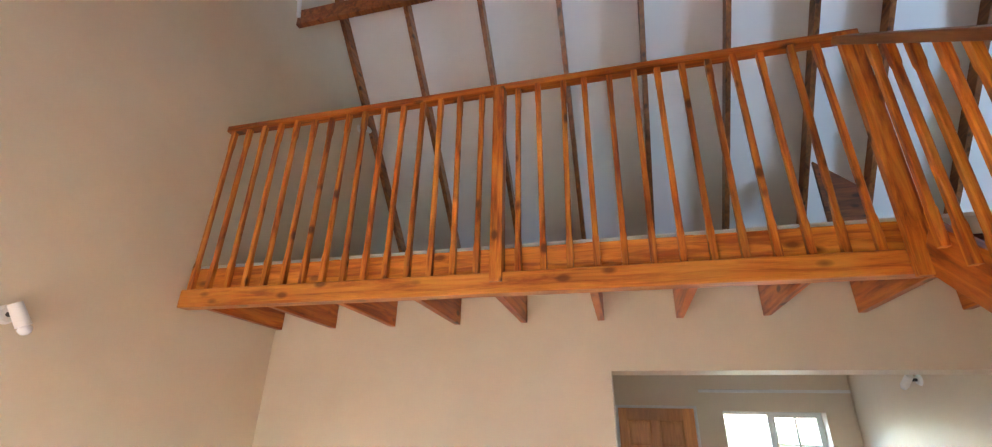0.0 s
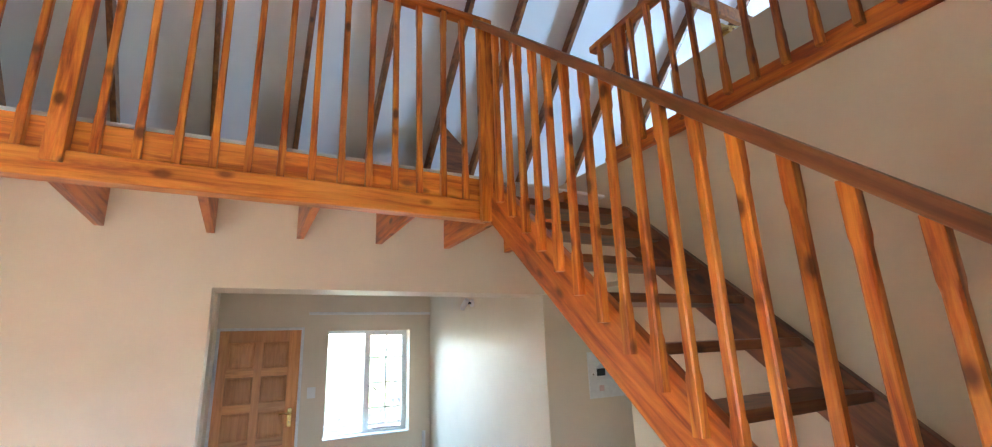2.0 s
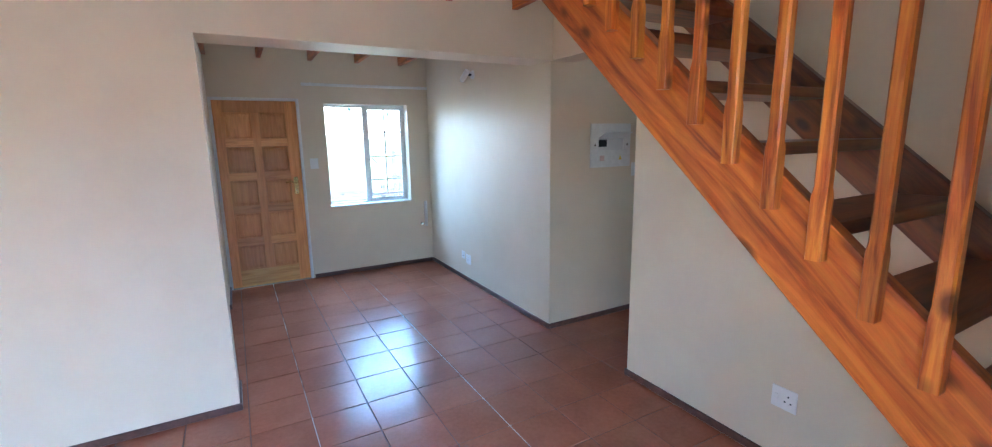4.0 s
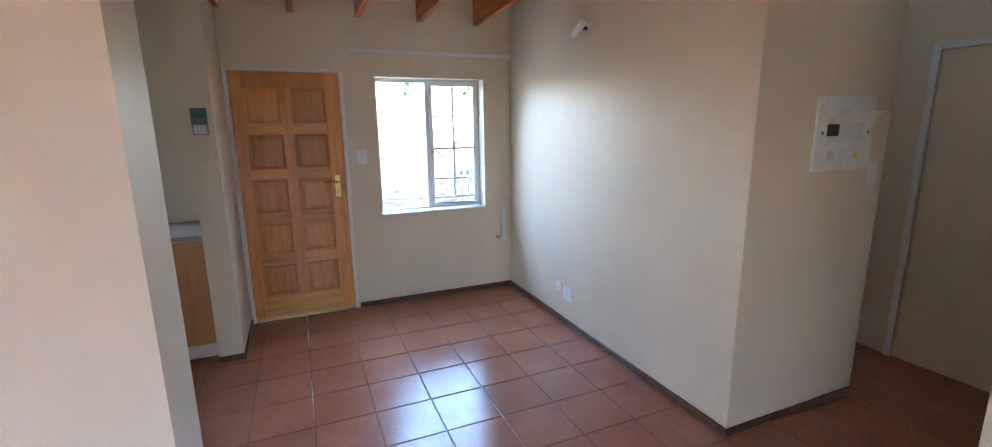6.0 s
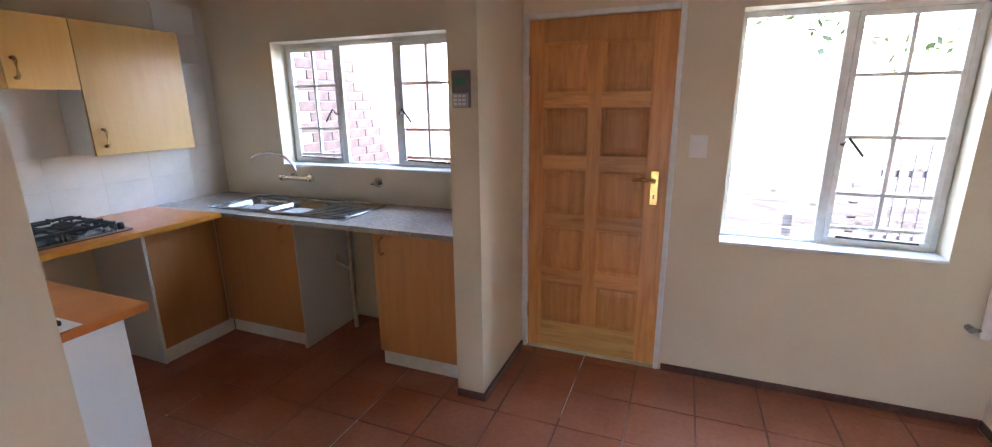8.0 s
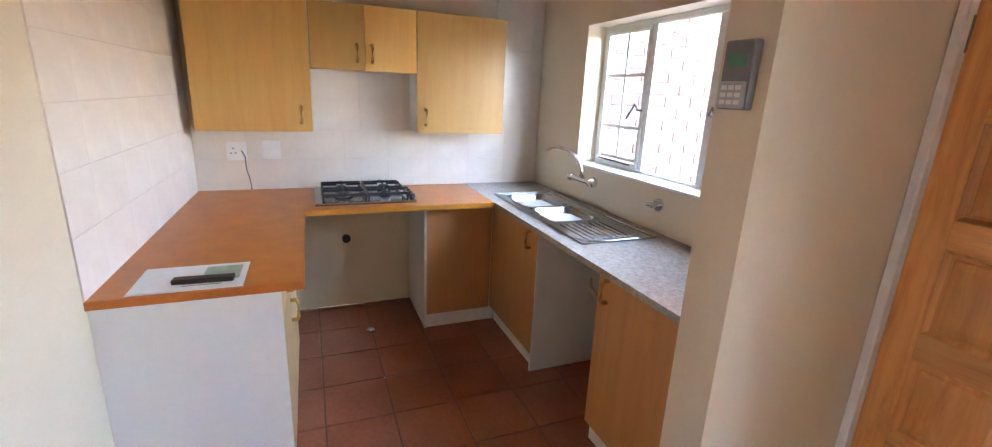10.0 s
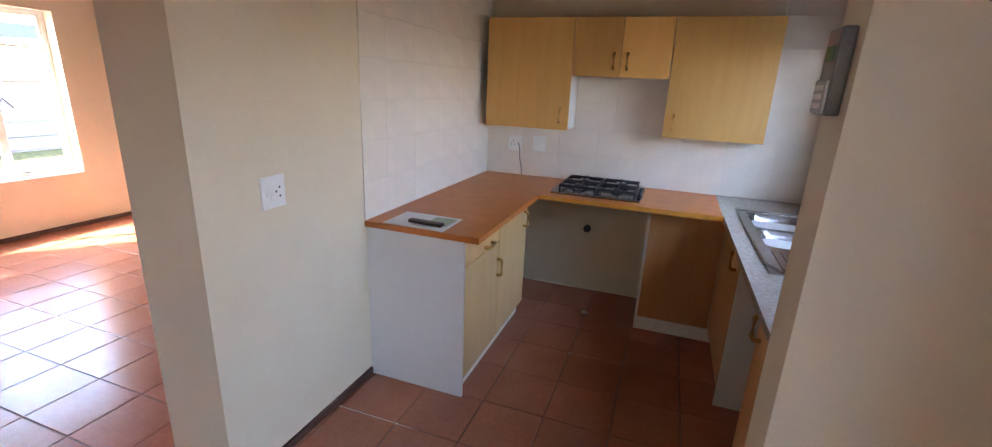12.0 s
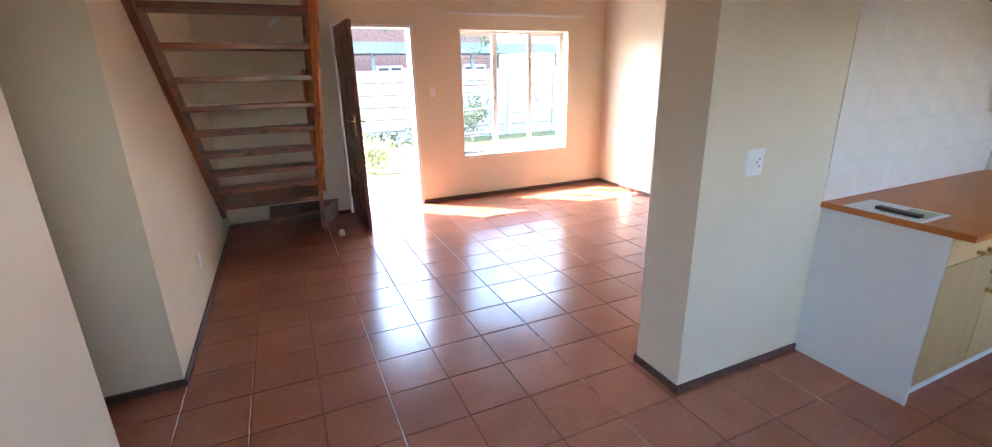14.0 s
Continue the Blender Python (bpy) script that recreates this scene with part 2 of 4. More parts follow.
def bevel(bm, w, seg=2):
    bmesh.ops.bevel(bm, geom=bm.edges[:], offset=w, segments=seg, affect='EDGES', profile=0.6, clamp_overlap=True)


def bbox(x0, x1, y0, y1, z0, z1, w=0.0, seg=2):
    bm = bmesh.new()
    add_box(bm, x0, x1, y0, y1, z0, z1)
    if w:
        bevel(bm, w, seg)
    return bm


def add_cyl(bm, p, q, r0, r1=None, seg=16):
    """A round bar from p to q."""
    p, q = Vector(p), Vector(q)
    d = q - p
    m = Matrix.Translation((p + q) / 2) @ d.to_track_quat('Z', 'Y').to_matrix().to_4x4()
    bmesh.ops.create_cone(bm, cap_ends=True, segments=seg, radius1=r0, radius2=r0 if r1 is None else r1, depth=d.length, matrix=m)


def tube(points, r, seg=10):
    """A bent tube along points."""
    bm = bmesh.new()
    pts = [Vector(p) for p in points]
    rings = []
    for i, p in enumerate(pts):
        d = (pts[min(i + 1, len(pts) - 1)] - pts[max(i - 1, 0)]).normalized()
        q = d.to_track_quat('Z', 'Y').to_matrix()
        rings.append([bm.verts.new(p + q @ Vector((r * math.cos(a), r * math.sin(a), 0))) for a in [2 * math.pi * k / seg for k in range(seg)]])
    for a, b in zip(rings, rings[1:]):
        for k in range(seg):
            bm.faces.new((a[k], a[(k + 1) % seg], b[(k + 1) % seg], b[k]))
    bm.faces.new(rings[0][::-1])
    bm.faces.new(rings[-1])
    return bm


def turned(profile, seg=20):
    """A turned shape about z from (radius, height) pairs."""
    bm = bmesh.new()
    rings = [[bm.verts.new((max(r, 1e-4) * math.cos(2 * math.pi * k / seg), max(r, 1e-4) * math.sin(2 * math.pi * k / seg), z)) for k in range(seg)] for r, z in profile]
    for a, b in zip(rings, rings[1:]):
        for k in range(seg):
            bm.faces.new((a[k], a[(k + 1) % seg], b[(k + 1) % seg], b[k]))
    bm.faces.new(rings[0][::-1])
    bm.faces.new(rings[-1])
    return bm


def prism(poly, axis, a, b, w=0.0):
    """A polygon in the plane across the axis, drawn out from a to b."""
    bm = bmesh.new()

    def at(u, v, t):
        return {'x': (t, u, v), 'y': (u, t, v), 'z': (u, v, t)}[axis]
    lo = [bm.verts.new(at(u, v, a)) for u, v in poly]
    hi = [bm.verts.new(at(u, v, b)) for u, v in poly]
    n = len(poly)
    bm.faces.new(lo)
    bm.faces.new(hi[::-1])
    for i in range(n):
        bm.faces.new((lo[i], hi[i], hi[(i + 1) % n], lo[(i + 1) % n]))
    bmesh.ops.recalc_face_normals(bm, faces=bm.faces[:])
    if w:
        bevel(bm, w, 2)
    return bm


def mesh_ob(name, bm, material, smooth=False):
    bmesh.ops.recalc_face_normals(bm, faces=bm.faces[:])
    me = bpy.data.meshes.new(name)
    bm.to_mesh(me)
    bm.free()
    for mm in (material if isinstance(material, (list, tuple)) else [material]):
        me.materials.append(mm)
    if smooth:
        for p in me.polygons:
            p.use_smooth = True
        me.set_sharp_from_angle(angle=radians(35))
    return new(name, me)


def part(name, bm, material, parent, label="", smooth=False):
    ob = mesh_ob(name, bm, material, smooth)
    ob.parent = parent
    if label:
        tagged(ob, label)
    return ob


def thing(name, at, label, category, group="", kind="", rz=0):
    e = new(name)
    e.matrix_basis = pose(*at, 0, 0, rz)
    e.empty_display_size = 0.1
    return tagged(e, label, category, group, kind)


def structure(name, bm, material, label, category):
    return tagged(mesh_ob(name, bm, material), label, category, kind="structure")


def boxes(spec):
    bm = bmesh.new()
    for s in spec:
        add_box(bm, *s)
    return bm


# ---- the plan ----
XL, XR = -2.70, 2.28          # side walls
YF, YB = -0.87, 5.80          # front and back walls
T = 0.22                      # outer wall thickness
D0, D1, DX = 3.095, 3.405, -0.072  # divider wall and its free end
HEAD = 2.21                   # underside of the beam over the opening
JB, JT = 2.55, 2.80          # loft joists
LOFT_Y, LOFT_Z = 2.255, 2.845
PY0, PY1 = 2.20, 3.12         # side passage
RIDGE_Y, RIDGE_Z, SLOPE = 2.45, 6.67, 1.04
XG = 8.4                      # far gable


def roof_z(y):
    return RIDGE_Z - SLOPE * abs(y - RIDGE_Y)


def wall_with_holes(x0, x1, y0, y1, z0, z1, holes):
    """A wall along x with openings (a, b, c, d) = x from a to b, z from c to d."""
    bm = bmesh.new()
    xs = sorted({x0, x1, *[h[0] for h in holes], *[h[1] for h in holes]})
    zs = sorted({z0, z1, *[h[2] for h in holes], *[h[3] for h in holes]})
    for a, b in zip(xs, xs[1:]):
        run = None
        for c, d in zip(zs, zs[1:]):
            mx, mz = (a + b) / 2, (c + d) / 2
            if any(h[0] < mx < h[1] and h[2] < mz < h[3] for h in holes):
                if run:
                    add_box(bm, a, b, y0, y1, *run)
                run = None
            else:
                run = (run[0], d) if run else (c, d)
        if run:
            add_box(bm, a, b, y0, y1, *run)
    bmesh.ops.remove_doubles(bm, verts=bm.verts[:], dist=1e-5)
    return bm


W_DIN = (1.012, 2.007, 0.832, 2.037)
W_KIT = (-2.062, -0.605, 1.148, 2.038)
W_FRONT = (-2.097, -0.546, 0.552, 2.108)
D_BACK = (-0.10, 0.725, 0.0, 2.06)
D_FRONT = (0.08, 0.93, 0.0, 2.12)
structure("wall_north", wall_with_holes(XL - T, XG, YB, YB + T, 0, 3.3, [W_DIN, W_KIT, D_BACK]), WALL, "cream painted plaster wall with a door and two windows", "wall")
structure("wall_south", wall_with_holes(XL - T, XG, YF - T, YF, 0, 3.3, [W_FRONT, D_FRONT]), WALL, "cream painted plaster wall with the open front door and a window", "wall")
gable = [(YF - 0.001, 0), (YB + 0.001, 0), (YB + 0.001, roof_z(YB) + 0.1), (RIDGE_Y, RIDGE_Z + 0.1), (YF - 0.001, roof_z(YF) + 0.1)]
structure("wall_west", prism(gable, 'x', XL - T, XL), WALL, "tall cream plaster gable wall", "wall")
# unseen opening, added to let the fill light reach the sloping ceiling
GW = (0.7, 2.0, 3.28, 4.5)
east = bmesh.new()
top0, top1 = roof_z(GW[0]) + 0.1, roof_z(GW[1]) + 0.1
for poly in ([(YF, 0), (YB, 0), (YB, GW[2]), (YF, GW[2])], [(YF, GW[2]), (GW[0], GW[2]), (GW[0], top0)], [(GW[1], GW[2]), (YB, GW[2]), (RIDGE_Y, RIDGE_Z + 0.1), (GW[1], top1)], [(GW[0], GW[3]), (GW[1], GW[3]), (GW[1], top1), (GW[0], top0)]):
    g = prism(poly, 'x', XG, XG + T)
    me_ = bpy.data.meshes.new("tmp")
    g.to_mesh(me_)
    g.free()
    east.from_mesh(me_)
    bpy.data.meshes.remove(me_)
structure("wall_gable_east", east, WALL, "cream plaster gable wall with an added, unseen light opening beyond the upper landing", "wall")
structure("wall_stair", boxes([(XR, XR + T, YF, PY0, 0, 3.05), (XR + T, 4.05, PY0 - T, PY0, 0, 3.05)]), WALL, "cream plaster wall beside the staircase", "wall")
structure("wall_dining_east", boxes([(XR, XR + T, PY1, YB, 0, JT), (XR + T, 3.30, PY1, PY1 + T, 0, JT)]), WALL, "cream plaster wall of the dining corner", "wall")
structure("wall_over_passage", boxes([(XR, XR + T, PY0, PY1, HEAD, 3.05)]), WALL, "cream plaster wall over the side passage", "wall")
structure("wall_passage_end", boxes([(4.05, 4.2, PY0 - T, YB, 0, JT)]), WALL, "cream plaster wall at the end of the passage", "wall")
structure("wall_divider", boxes([(XL, DX, D0, D1, 0, JT), (DX, XR, D0, D1, HEAD, JT)]), WALL, "thick cream plaster wall between kitchen and living room", "wall")
structure("wall_stub", boxes([(-0.285, -0.128, 5.13, YB, 0, JT)]), WALL, "narrow cream plaster nib between kitchen and back door", "wall")
structure("ceiling_under_loft", boxes([(XL, XR, LOFT_Y + 0.01, YB, JT, JT + 0.02)]), CEIL, "boarded ceiling under the loft", "ceiling")
roof = bmesh.new()
for ya, yb in ((RIDGE_Y, YB + 0.4), (RIDGE_Y, YF - T - 0.02)):
    vs = [(XL - T, ya), (XG + T, ya), (XG + T, yb), (XL - T, yb)]
    lo = [roof.verts.new((x, y, roof_z(y) + 0.12)) for x, y in vs]
    hi = [roof.verts.new((x, y, roof_z(y) + 0.17)) for x, y in vs]
    roof.faces.new(lo), roof.faces.new(hi)
    for i in range(4):
        roof.faces.new((lo[i], lo[(i + 1) % 4], hi[(i + 1) % 4], hi[i]))
structure("ceiling_roof", roof, CEIL, "white sloping ceiling boards above brown rafters", "ceiling")
structure("floor_bed", boxes([(XL, XG, YF, YB, -0.12, -0.004), (D_FRONT[0], D_FRONT[1], YF - T, YF, -0.12, -0.004)]), GROUT, "dark mortar bed between the floor tiles", "floor")


# ---- windows ----
def steel_window(name, hole, inner_y, outward, lights, label, bars_of):
    """A steel casement window in an opening. lights: x fractions of the mullions; bars_of: per light (columns, rows)."""
    a, b, c, d = hole
    yc = inner_y + outward * 0.15
    w = thing(name, (0, yc, 0), label, "window", kind="structure")
    f = 0.032

    def bar(x0, x1, z0, z1, t=0.014, nm="window_frame", mt=WHITE_PAINT):
        part(nm, bbox(x0, x1, -t, t, z0, z1, 0.003, 1), mt, w)
    bar(a, b, c, c + f), bar(a, b, d - f, d), bar(a, a + f, c + f, d - f), bar(b - f, b, c + f, d - f)
    xs = [a + (b - a) * t for t in (0, *lights, 1)]
    for i, (x0, x1) in enumerate(zip(xs, xs[1:])):
        if i:
            bar(x0 - 0.022, x0 + 0.022, c + f, d - f, 0.016, "mullion")
        l, r = x0 + (f if i == 0 else 0.022), x1 - (f if i == len(xs) - 2 else 0.022)
        cols, rows = bars_of[i]
        casement = bool(rows)
        e = 0.026 if casement else 0.0
        if casement:
            for p in ((l, r, c + f, c + f + e), (l, r, d - f - e, d - f), (l, l + e, c + f + e, d - f - e), (r - e, r, c + f + e, d - f - e)):
                part("casement_frame", bbox(p[0], p[1], -0.02, 0.008, p[2], p[3], 0.003, 1), WHITE_PAINT, w)
        gl = part("pane", bbox(l + e * 0.5, r - e * 0.5, -0.003, 0.001, c + f, d - f), GLASS, w)
        gl.visible_shadow = False
        for k in range(1, cols):
            x = l + (r - l) * k / cols
            part("glazing_bar", bbox(x - 0.009, x + 0.009, -0.012, 0.012, c + (d - c) * rows[0], d - f - e), WHITE_PAINT, w)
        for k in rows:
            z = c + (d - c) * k
            part("glazing_bar", bbox(l + e, r - e, -0.011, 0.011, z - 0.009, z + 0.009), WHITE_PAINT, w)
        if casement:
            s = 1 if i == 0 else -1
            hx, hz = (r - 0.012 if i == 0 else l + 0.012), (c + d) / 2 - 0.06
            h = part("handle", tube([(hx, -outward * 0.02, hz), (hx, -outward * 0.05, hz), (hx - s * 0.02, -outward * 0.055, hz + 0.035), (hx - s * 0.09, -outward * 0.055, hz - 0.055)], 0.007, 8), DARK, w, "dark casement handle", True)
            part("stay", tube([(l + 0.05, -outward * 0.035, c + f + 0.03), (r - 0.05, -outward * 0.035, c + f + 0.022)], 0.006, 8), DARK, w, "dark peg stay", True)
    return w


steel_window("window_1", W_DIN, YB, 1, (0.49,), "white steel casement window over the back yard", [(1, ()), (2, (0.09, 0.24, 0.48, 0.73))])
steel_window("window_2", W_KIT, YB, 1, (0.335, 0.665), "white steel casement window over the kitchen sink", [(2, (0.09, 0.31, 0.66)), (1, ()), (2, (0.09, 0.31, 0.66))])
steel_window("window_3", W_FRONT, YF, -1, (0.34, 0.66), "white steel casement window over the front garden", [(1, (0.05, 0.18, 0.38, 0.58, 0.785)), (1, ()), (1, (0.05, 0.18, 0.38, 0.58, 0.785))])
for nm, hole, y0, y1 in (("sill_1", W_DIN, YB - 0.012, YB + 0.13), ("sill_2", W_KIT, YB - 0.012, YB + 0.13), ("sill_3", W_FRONT, YF - 0.13, YF + 0.012)):
    structure(nm, bbox(hole[0], hole[1], y0, y1, hole[2] + 0.0, hole[2] + 0.016, 0.003, 1), WHITE_PAINT, "white painted window sill", "window sill")


# ---- doors ----
def panel_door(name, m, label, handle_side, width=0.785, height=2.025, pale=True):
    """A ten-panel timber door; local x from the hinge, y through the leaf."""
    e = new(name)
    e.matrix_basis = m
    tagged(e, label, "door", kind="structure")
    t = 0.02
    st, sr, cen = 0.09, 0.122, 0.075
    kick, top = 0.19, 0.125
    rows = 5
    rail = 0.084
    ph = (height - kick - top - rail * (rows - 1)) / rows
    part("stile", bbox(0, st, -t, t, 0, height, 0.003, 1), DOORW, e)
    part("stile", bbox(width - sr, width, -t, t, 0, height, 0.003, 1), DOORW, e)
    part("bottom_rail", bbox(st, width - sr, -t, t, 0, kick, 0.003, 1), DOORL if pale else DOORW, e, "paler bottom rail" if pale else "")
    part("top_rail", bbox(st, width - sr, -t, t, height - top, height, 0.003, 1), DOORW, e)
    cx = (st + width - sr) / 2
    part("muntin", bbox(cx - cen / 2, cx + cen / 2, -t + 0.001, t - 0.001, kick, height - top), DOORW, e)
    pw = (width - st - sr - cen) / 2
    for r in range(rows):
        z0 = kick + r * (ph + rail)
        if r:
            for x0 in (st, cx + cen / 2):
                part("rail", bbox(x0, x0 + pw, -t + 0.001, t - 0.001, z0 - rail, z0), DOORM if pale else DOORW, e)
        for x0 in (st, cx + cen / 2):
            bm = bmesh.new()
            add_box(bm, x0, x0 + pw, -0.006, 0.006, z0, z0 + ph)
            for s in (-1, 1):
                loops = []
                for inset, dep in ((0.0, 0.0185), (0.004, 0.0185), (0.016, 0.0065), (0.024, 0.0065), (0.030, 0.011), (0.052, 0.016)):
                    loops.append([bm.verts.new((x, s * dep, z)) for x, z in ((x0 + inset, z0 + inset), (x0 + pw - inset, z0 + inset), (x0 + pw - inset, z0 + ph - inset), (x0 + inset, z0 + ph - inset))])
                for p, q in zip(loops, loops[1:]):
                    for k in range(4):
                        bm.faces.new((p[k], p[(k + 1) % 4], q[(k + 1) % 4], q[k]))
                bm.faces.new(loops[-1])
            part("panel", bm, DOORW, e)
    hx = width - 0.072
    for s in (-1, 1):
        plate = part("handle_plate", bbox(hx - 0.022, hx + 0.022, s * t, s * (t + 0.007), 1.015, 1.21, 0.003, 2), BRASS, e, "polished brass lock plate")
        part("lever", tube([(hx, s * (t + 0.005), 1.15), (hx, s * (t + 0.045), 1.15), (hx - 0.02, s * (t + 0.05), 1.155), (hx - 0.07, s * (t + 0.048), 1.163), (hx - 0.115, s * (t + 0.045), 1.155)], 0.009, 10), BRASS, plate, "", True)
        part("keyhole", bbox(hx - 0.004, hx + 0.004, s * (t + 0.006), s * (t + 0.0085), 1.05, 1.075), DARK, plate)
    for z in (0.25, height - 0.25):
        part("hinge", bbox(-0.012, 0.004, -0.028, -0.012, z - 0.05, z + 0.05, 0.003, 1), STEEL, e)
    return e


def door_frame(name, hole, y0, y1, f=0.035):
    a, b, c, d = hole
    w = thing(name, (0, 0, 0), "white painted steel door frame", "door frame", kind="structure")
    part("jamb", bbox(a - f, a + 0.004, y0, y1, 0, d + f, 0.004, 1), WHITE_PAINT, w)
    part("jamb", bbox(b - 0.004, b + f, y0, y1, 0, d + f, 0.004, 1), WHITE_PAINT, w)
    part("head", bbox(a + 0.004, b - 0.004, y0, y1, d - 0.004, d + f, 0.004, 1), WHITE_PAINT, w)


door_frame("door_frame_back", D_BACK, YB - 0.010, YB + 0.10, 0.026)
panel_door("door_1", pose(D_BACK[0] + 0.003, YB + 0.045, 0.006), "closed ten-panel orange-brown timber back door", 1, 0.82, 2.05)
door_frame("door_frame_front", D_FRONT, YF - 0.12, YF + 0.010)
front_door = panel_door("door_2", pose(D_FRONT[1] - 0.01, YF + 0.03, 0.008, 0, 0, 92), "front door standing open into the room, shaded inside and worn outside", 1, 0.865, 2.1, False)
# inner face and edges: backlit shade put into the wood colour
DOOR_SHADED = wood("shaded_door_wood", (0.16, 0.058, 0.026), (0.115, 0.040, 0.018), (0.07, 0.024, 0.011), 'z', 0.42, 0.15, 1.3, 0.1, 0.2)
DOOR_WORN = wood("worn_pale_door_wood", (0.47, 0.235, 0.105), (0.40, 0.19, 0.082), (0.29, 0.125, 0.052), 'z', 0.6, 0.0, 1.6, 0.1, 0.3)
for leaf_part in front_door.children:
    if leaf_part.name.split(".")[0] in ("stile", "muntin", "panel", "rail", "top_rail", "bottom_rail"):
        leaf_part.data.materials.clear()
        leaf_part.data.materials.append(DOOR_SHADED)
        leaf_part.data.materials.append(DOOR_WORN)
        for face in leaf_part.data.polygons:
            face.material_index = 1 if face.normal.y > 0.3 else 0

# ---- loft ----
JX = [XL + 0.04, -2.17, -1.66, -1.142, -0.645, -0.114, 0.39, 0.905, 1.42, 1.94]
for x in JX:
    tagged(mesh_ob("joist", prism([(LOFT_Y, JB), (YB, 2.50), (YB, JT), (LOFT_Y, JT)], 'x', x - 0.022, x + 0.022, 0.003), PINE_Y), "varnished pine floor joist under the loft", "joist", "loft joists", "structure")
tagged(mesh_ob("loft_floor", boxes([(XL, XR, LOFT_Y + 0.25, YB, JT + 0.021, LOFT_Z)]), STAIN_X), "stained board floor of the loft", "floor", kind="structure")
fascia = thing("loft_edge_beam", (0, LOFT_Y, 0), "orange varnished pine edge beam of the loft", "beam", kind="structure")
part("lower_board", bbox(XL, 1.32, -0.09, -0.002, 2.518, 2.634, 0.010, 3), FASCIA_X, fascia)
part("upper_board", bbox(XL, 1.32, -0.042, -0.002, 2.636, 2.782, 0.006, 2), FASCIA_X, fascia)


def baluster(length, w=0.034):
    """A square bar with chamfered shaft and square ends, standing on its foot."""
    bm = bmesh.new()
    h, n = w / 2, w / 2 * 0.90
    z1, z2 = 0.17, length - 0.14

    def ring(z, s, cut):
        k = s - cut
        return [bm.verts.new((x, y, z)) for x, y in ((k, -s), (s, -k), (s, k), (k, s), (-k, s), (-s, k), (-s, -k), (-k, -s))]
    rings = [ring(0, h, 0.002), ring(z1 - 0.012, h, 0.002), ring(z1 + 0.012, n, n * 0.32), ring(z2 - 0.012, n, n * 0.32), ring(z2 + 0.012, h, 0.002), ring(length, h, 0.002)]
    for a, b in zip(rings, rings[1:]):
        for k in range(8):
            bm.faces.new((a[k], a[(k + 1) % 8], b[(k + 1) % 8], b[k]))
    bm.faces.new(rings[0][::-1])
    bm.faces.new(rings[-1])
    return bm


def shared(name, bm, material):
    bmesh.ops.recalc_face_normals(bm, faces=bm.faces[:])
    me = bpy.data.meshes.new(name)
    bm.to_mesh(me)
    bm.free()
    me.materials.append(material)
    return me


rail_loft = thing("loft_railing", (0, LOFT_Y - 0.05, 0), "orange varnished pine balustrade along the loft edge", "railing", kind="structure")
part("handrail", bbox(XL, 1.37, -0.035, 0.035, 3.835, 3.882, 0.008, 2), PINE_X, rail_loft)
bal_me = shared("baluster", baluster(1.205), PINE_Z)
for x in [-0.73 - 0.1375 * i for i in range(15)] + [-0.495 + 0.1392 * i for i in range(13)]:
    o = new("baluster", bal_me)
    o.parent = rail_loft
    o.location, o.rotation_euler = (x, -0.0095, 2.635), (random.gauss(0, 0.004), random.gauss(0, 0.006), random.choice((0, 1, 2, 3)) * math.pi / 2)
part("post", prism([(-0.07, 2.575), (-0.042, 2.575), (-0.042, 2.64), (0.006, 2.64), (0.006, 3.835), (-0.07, 3.835)], 'x', -0.642, -0.572, 0.006), PINE_Z, rail_loft)
newel = tagged(mesh_ob("newel_post", bbox(1.245, 1.34, LOFT_Y - 0.135, LOFT_Y - 0.092, 2.5, 3.83, 0.006, 2), PINE_Z), "varnished pine newel post at the stair head", "post", kind="structure")

# ---- staircase ----
SX0, SX1 = 1.30, XR - 0.005
SL = 0.885


def low(y):
    return 2.455 + SL * (y - 2.091)


stair = thing("staircase", (0, 0, 0), "open-tread varnished pine staircase with balustrade", "staircase", kind="structure")
ANG = math.atan(SL)


def inclined(name, x0, x1, y, z, length, t, material):
    """A board along the flight: its lower edge starts at (y, z) and climbs."""
    o = part(name, bbox(x0, x1, 0, length, 0, t, 0.004, 2), material, stair)
    o.matrix_basis = Matrix.Translation((0, y, z)) @ Matrix.Rotation(ANG, 4, 'X')
    return o


RUN = (LOFT_Y - 0.06 + 0.36) / math.cos(ANG)
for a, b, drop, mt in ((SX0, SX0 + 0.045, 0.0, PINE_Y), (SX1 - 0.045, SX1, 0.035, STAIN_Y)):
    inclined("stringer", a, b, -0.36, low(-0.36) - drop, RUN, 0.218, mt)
for k in range(1, 12):
    z = LOFT_Z - 0.018 - 0.2025 * k
    yc = 2.16 + (z - 2.67) / SL
    part("tread", bbox(SX0 + 0.046, SX1 - 0.046, yc - 0.118, yc + 0.118, z - 0.04, z, 0.005, 2), STAIN_X, stair)
part("landing", bbox(SX0 + 0.046, SX1, YF + 0.01, -0.25, 0.36, 0.405, 0.005, 2), STAIN_X, stair)
part("winder", prism([(SX0 - 0.20, YF + 0.012), (SX0 + 0.55, YF + 0.012), (SX0 + 0.55, -0.30), (SX0 + 0.0, -0.42)], 'z', 0.165, 0.205, 0.004), STAIN_X, stair)
part("winder_riser", prism([(SX0 - 0.18, YF + 0.014), (SX0 - 0.15, YF + 0.014), (SX0 + 0.05, -0.44), (SX0 + 0.02, -0.44)], 'z', 0.0, 0.165), STAIN_X, stair)
part("landing_post", bbox(SX0 + 0.0, SX0 + 0.045, -0.40, -0.33, 0.0, 0.36, 0.004, 1), STAIN_X, stair)


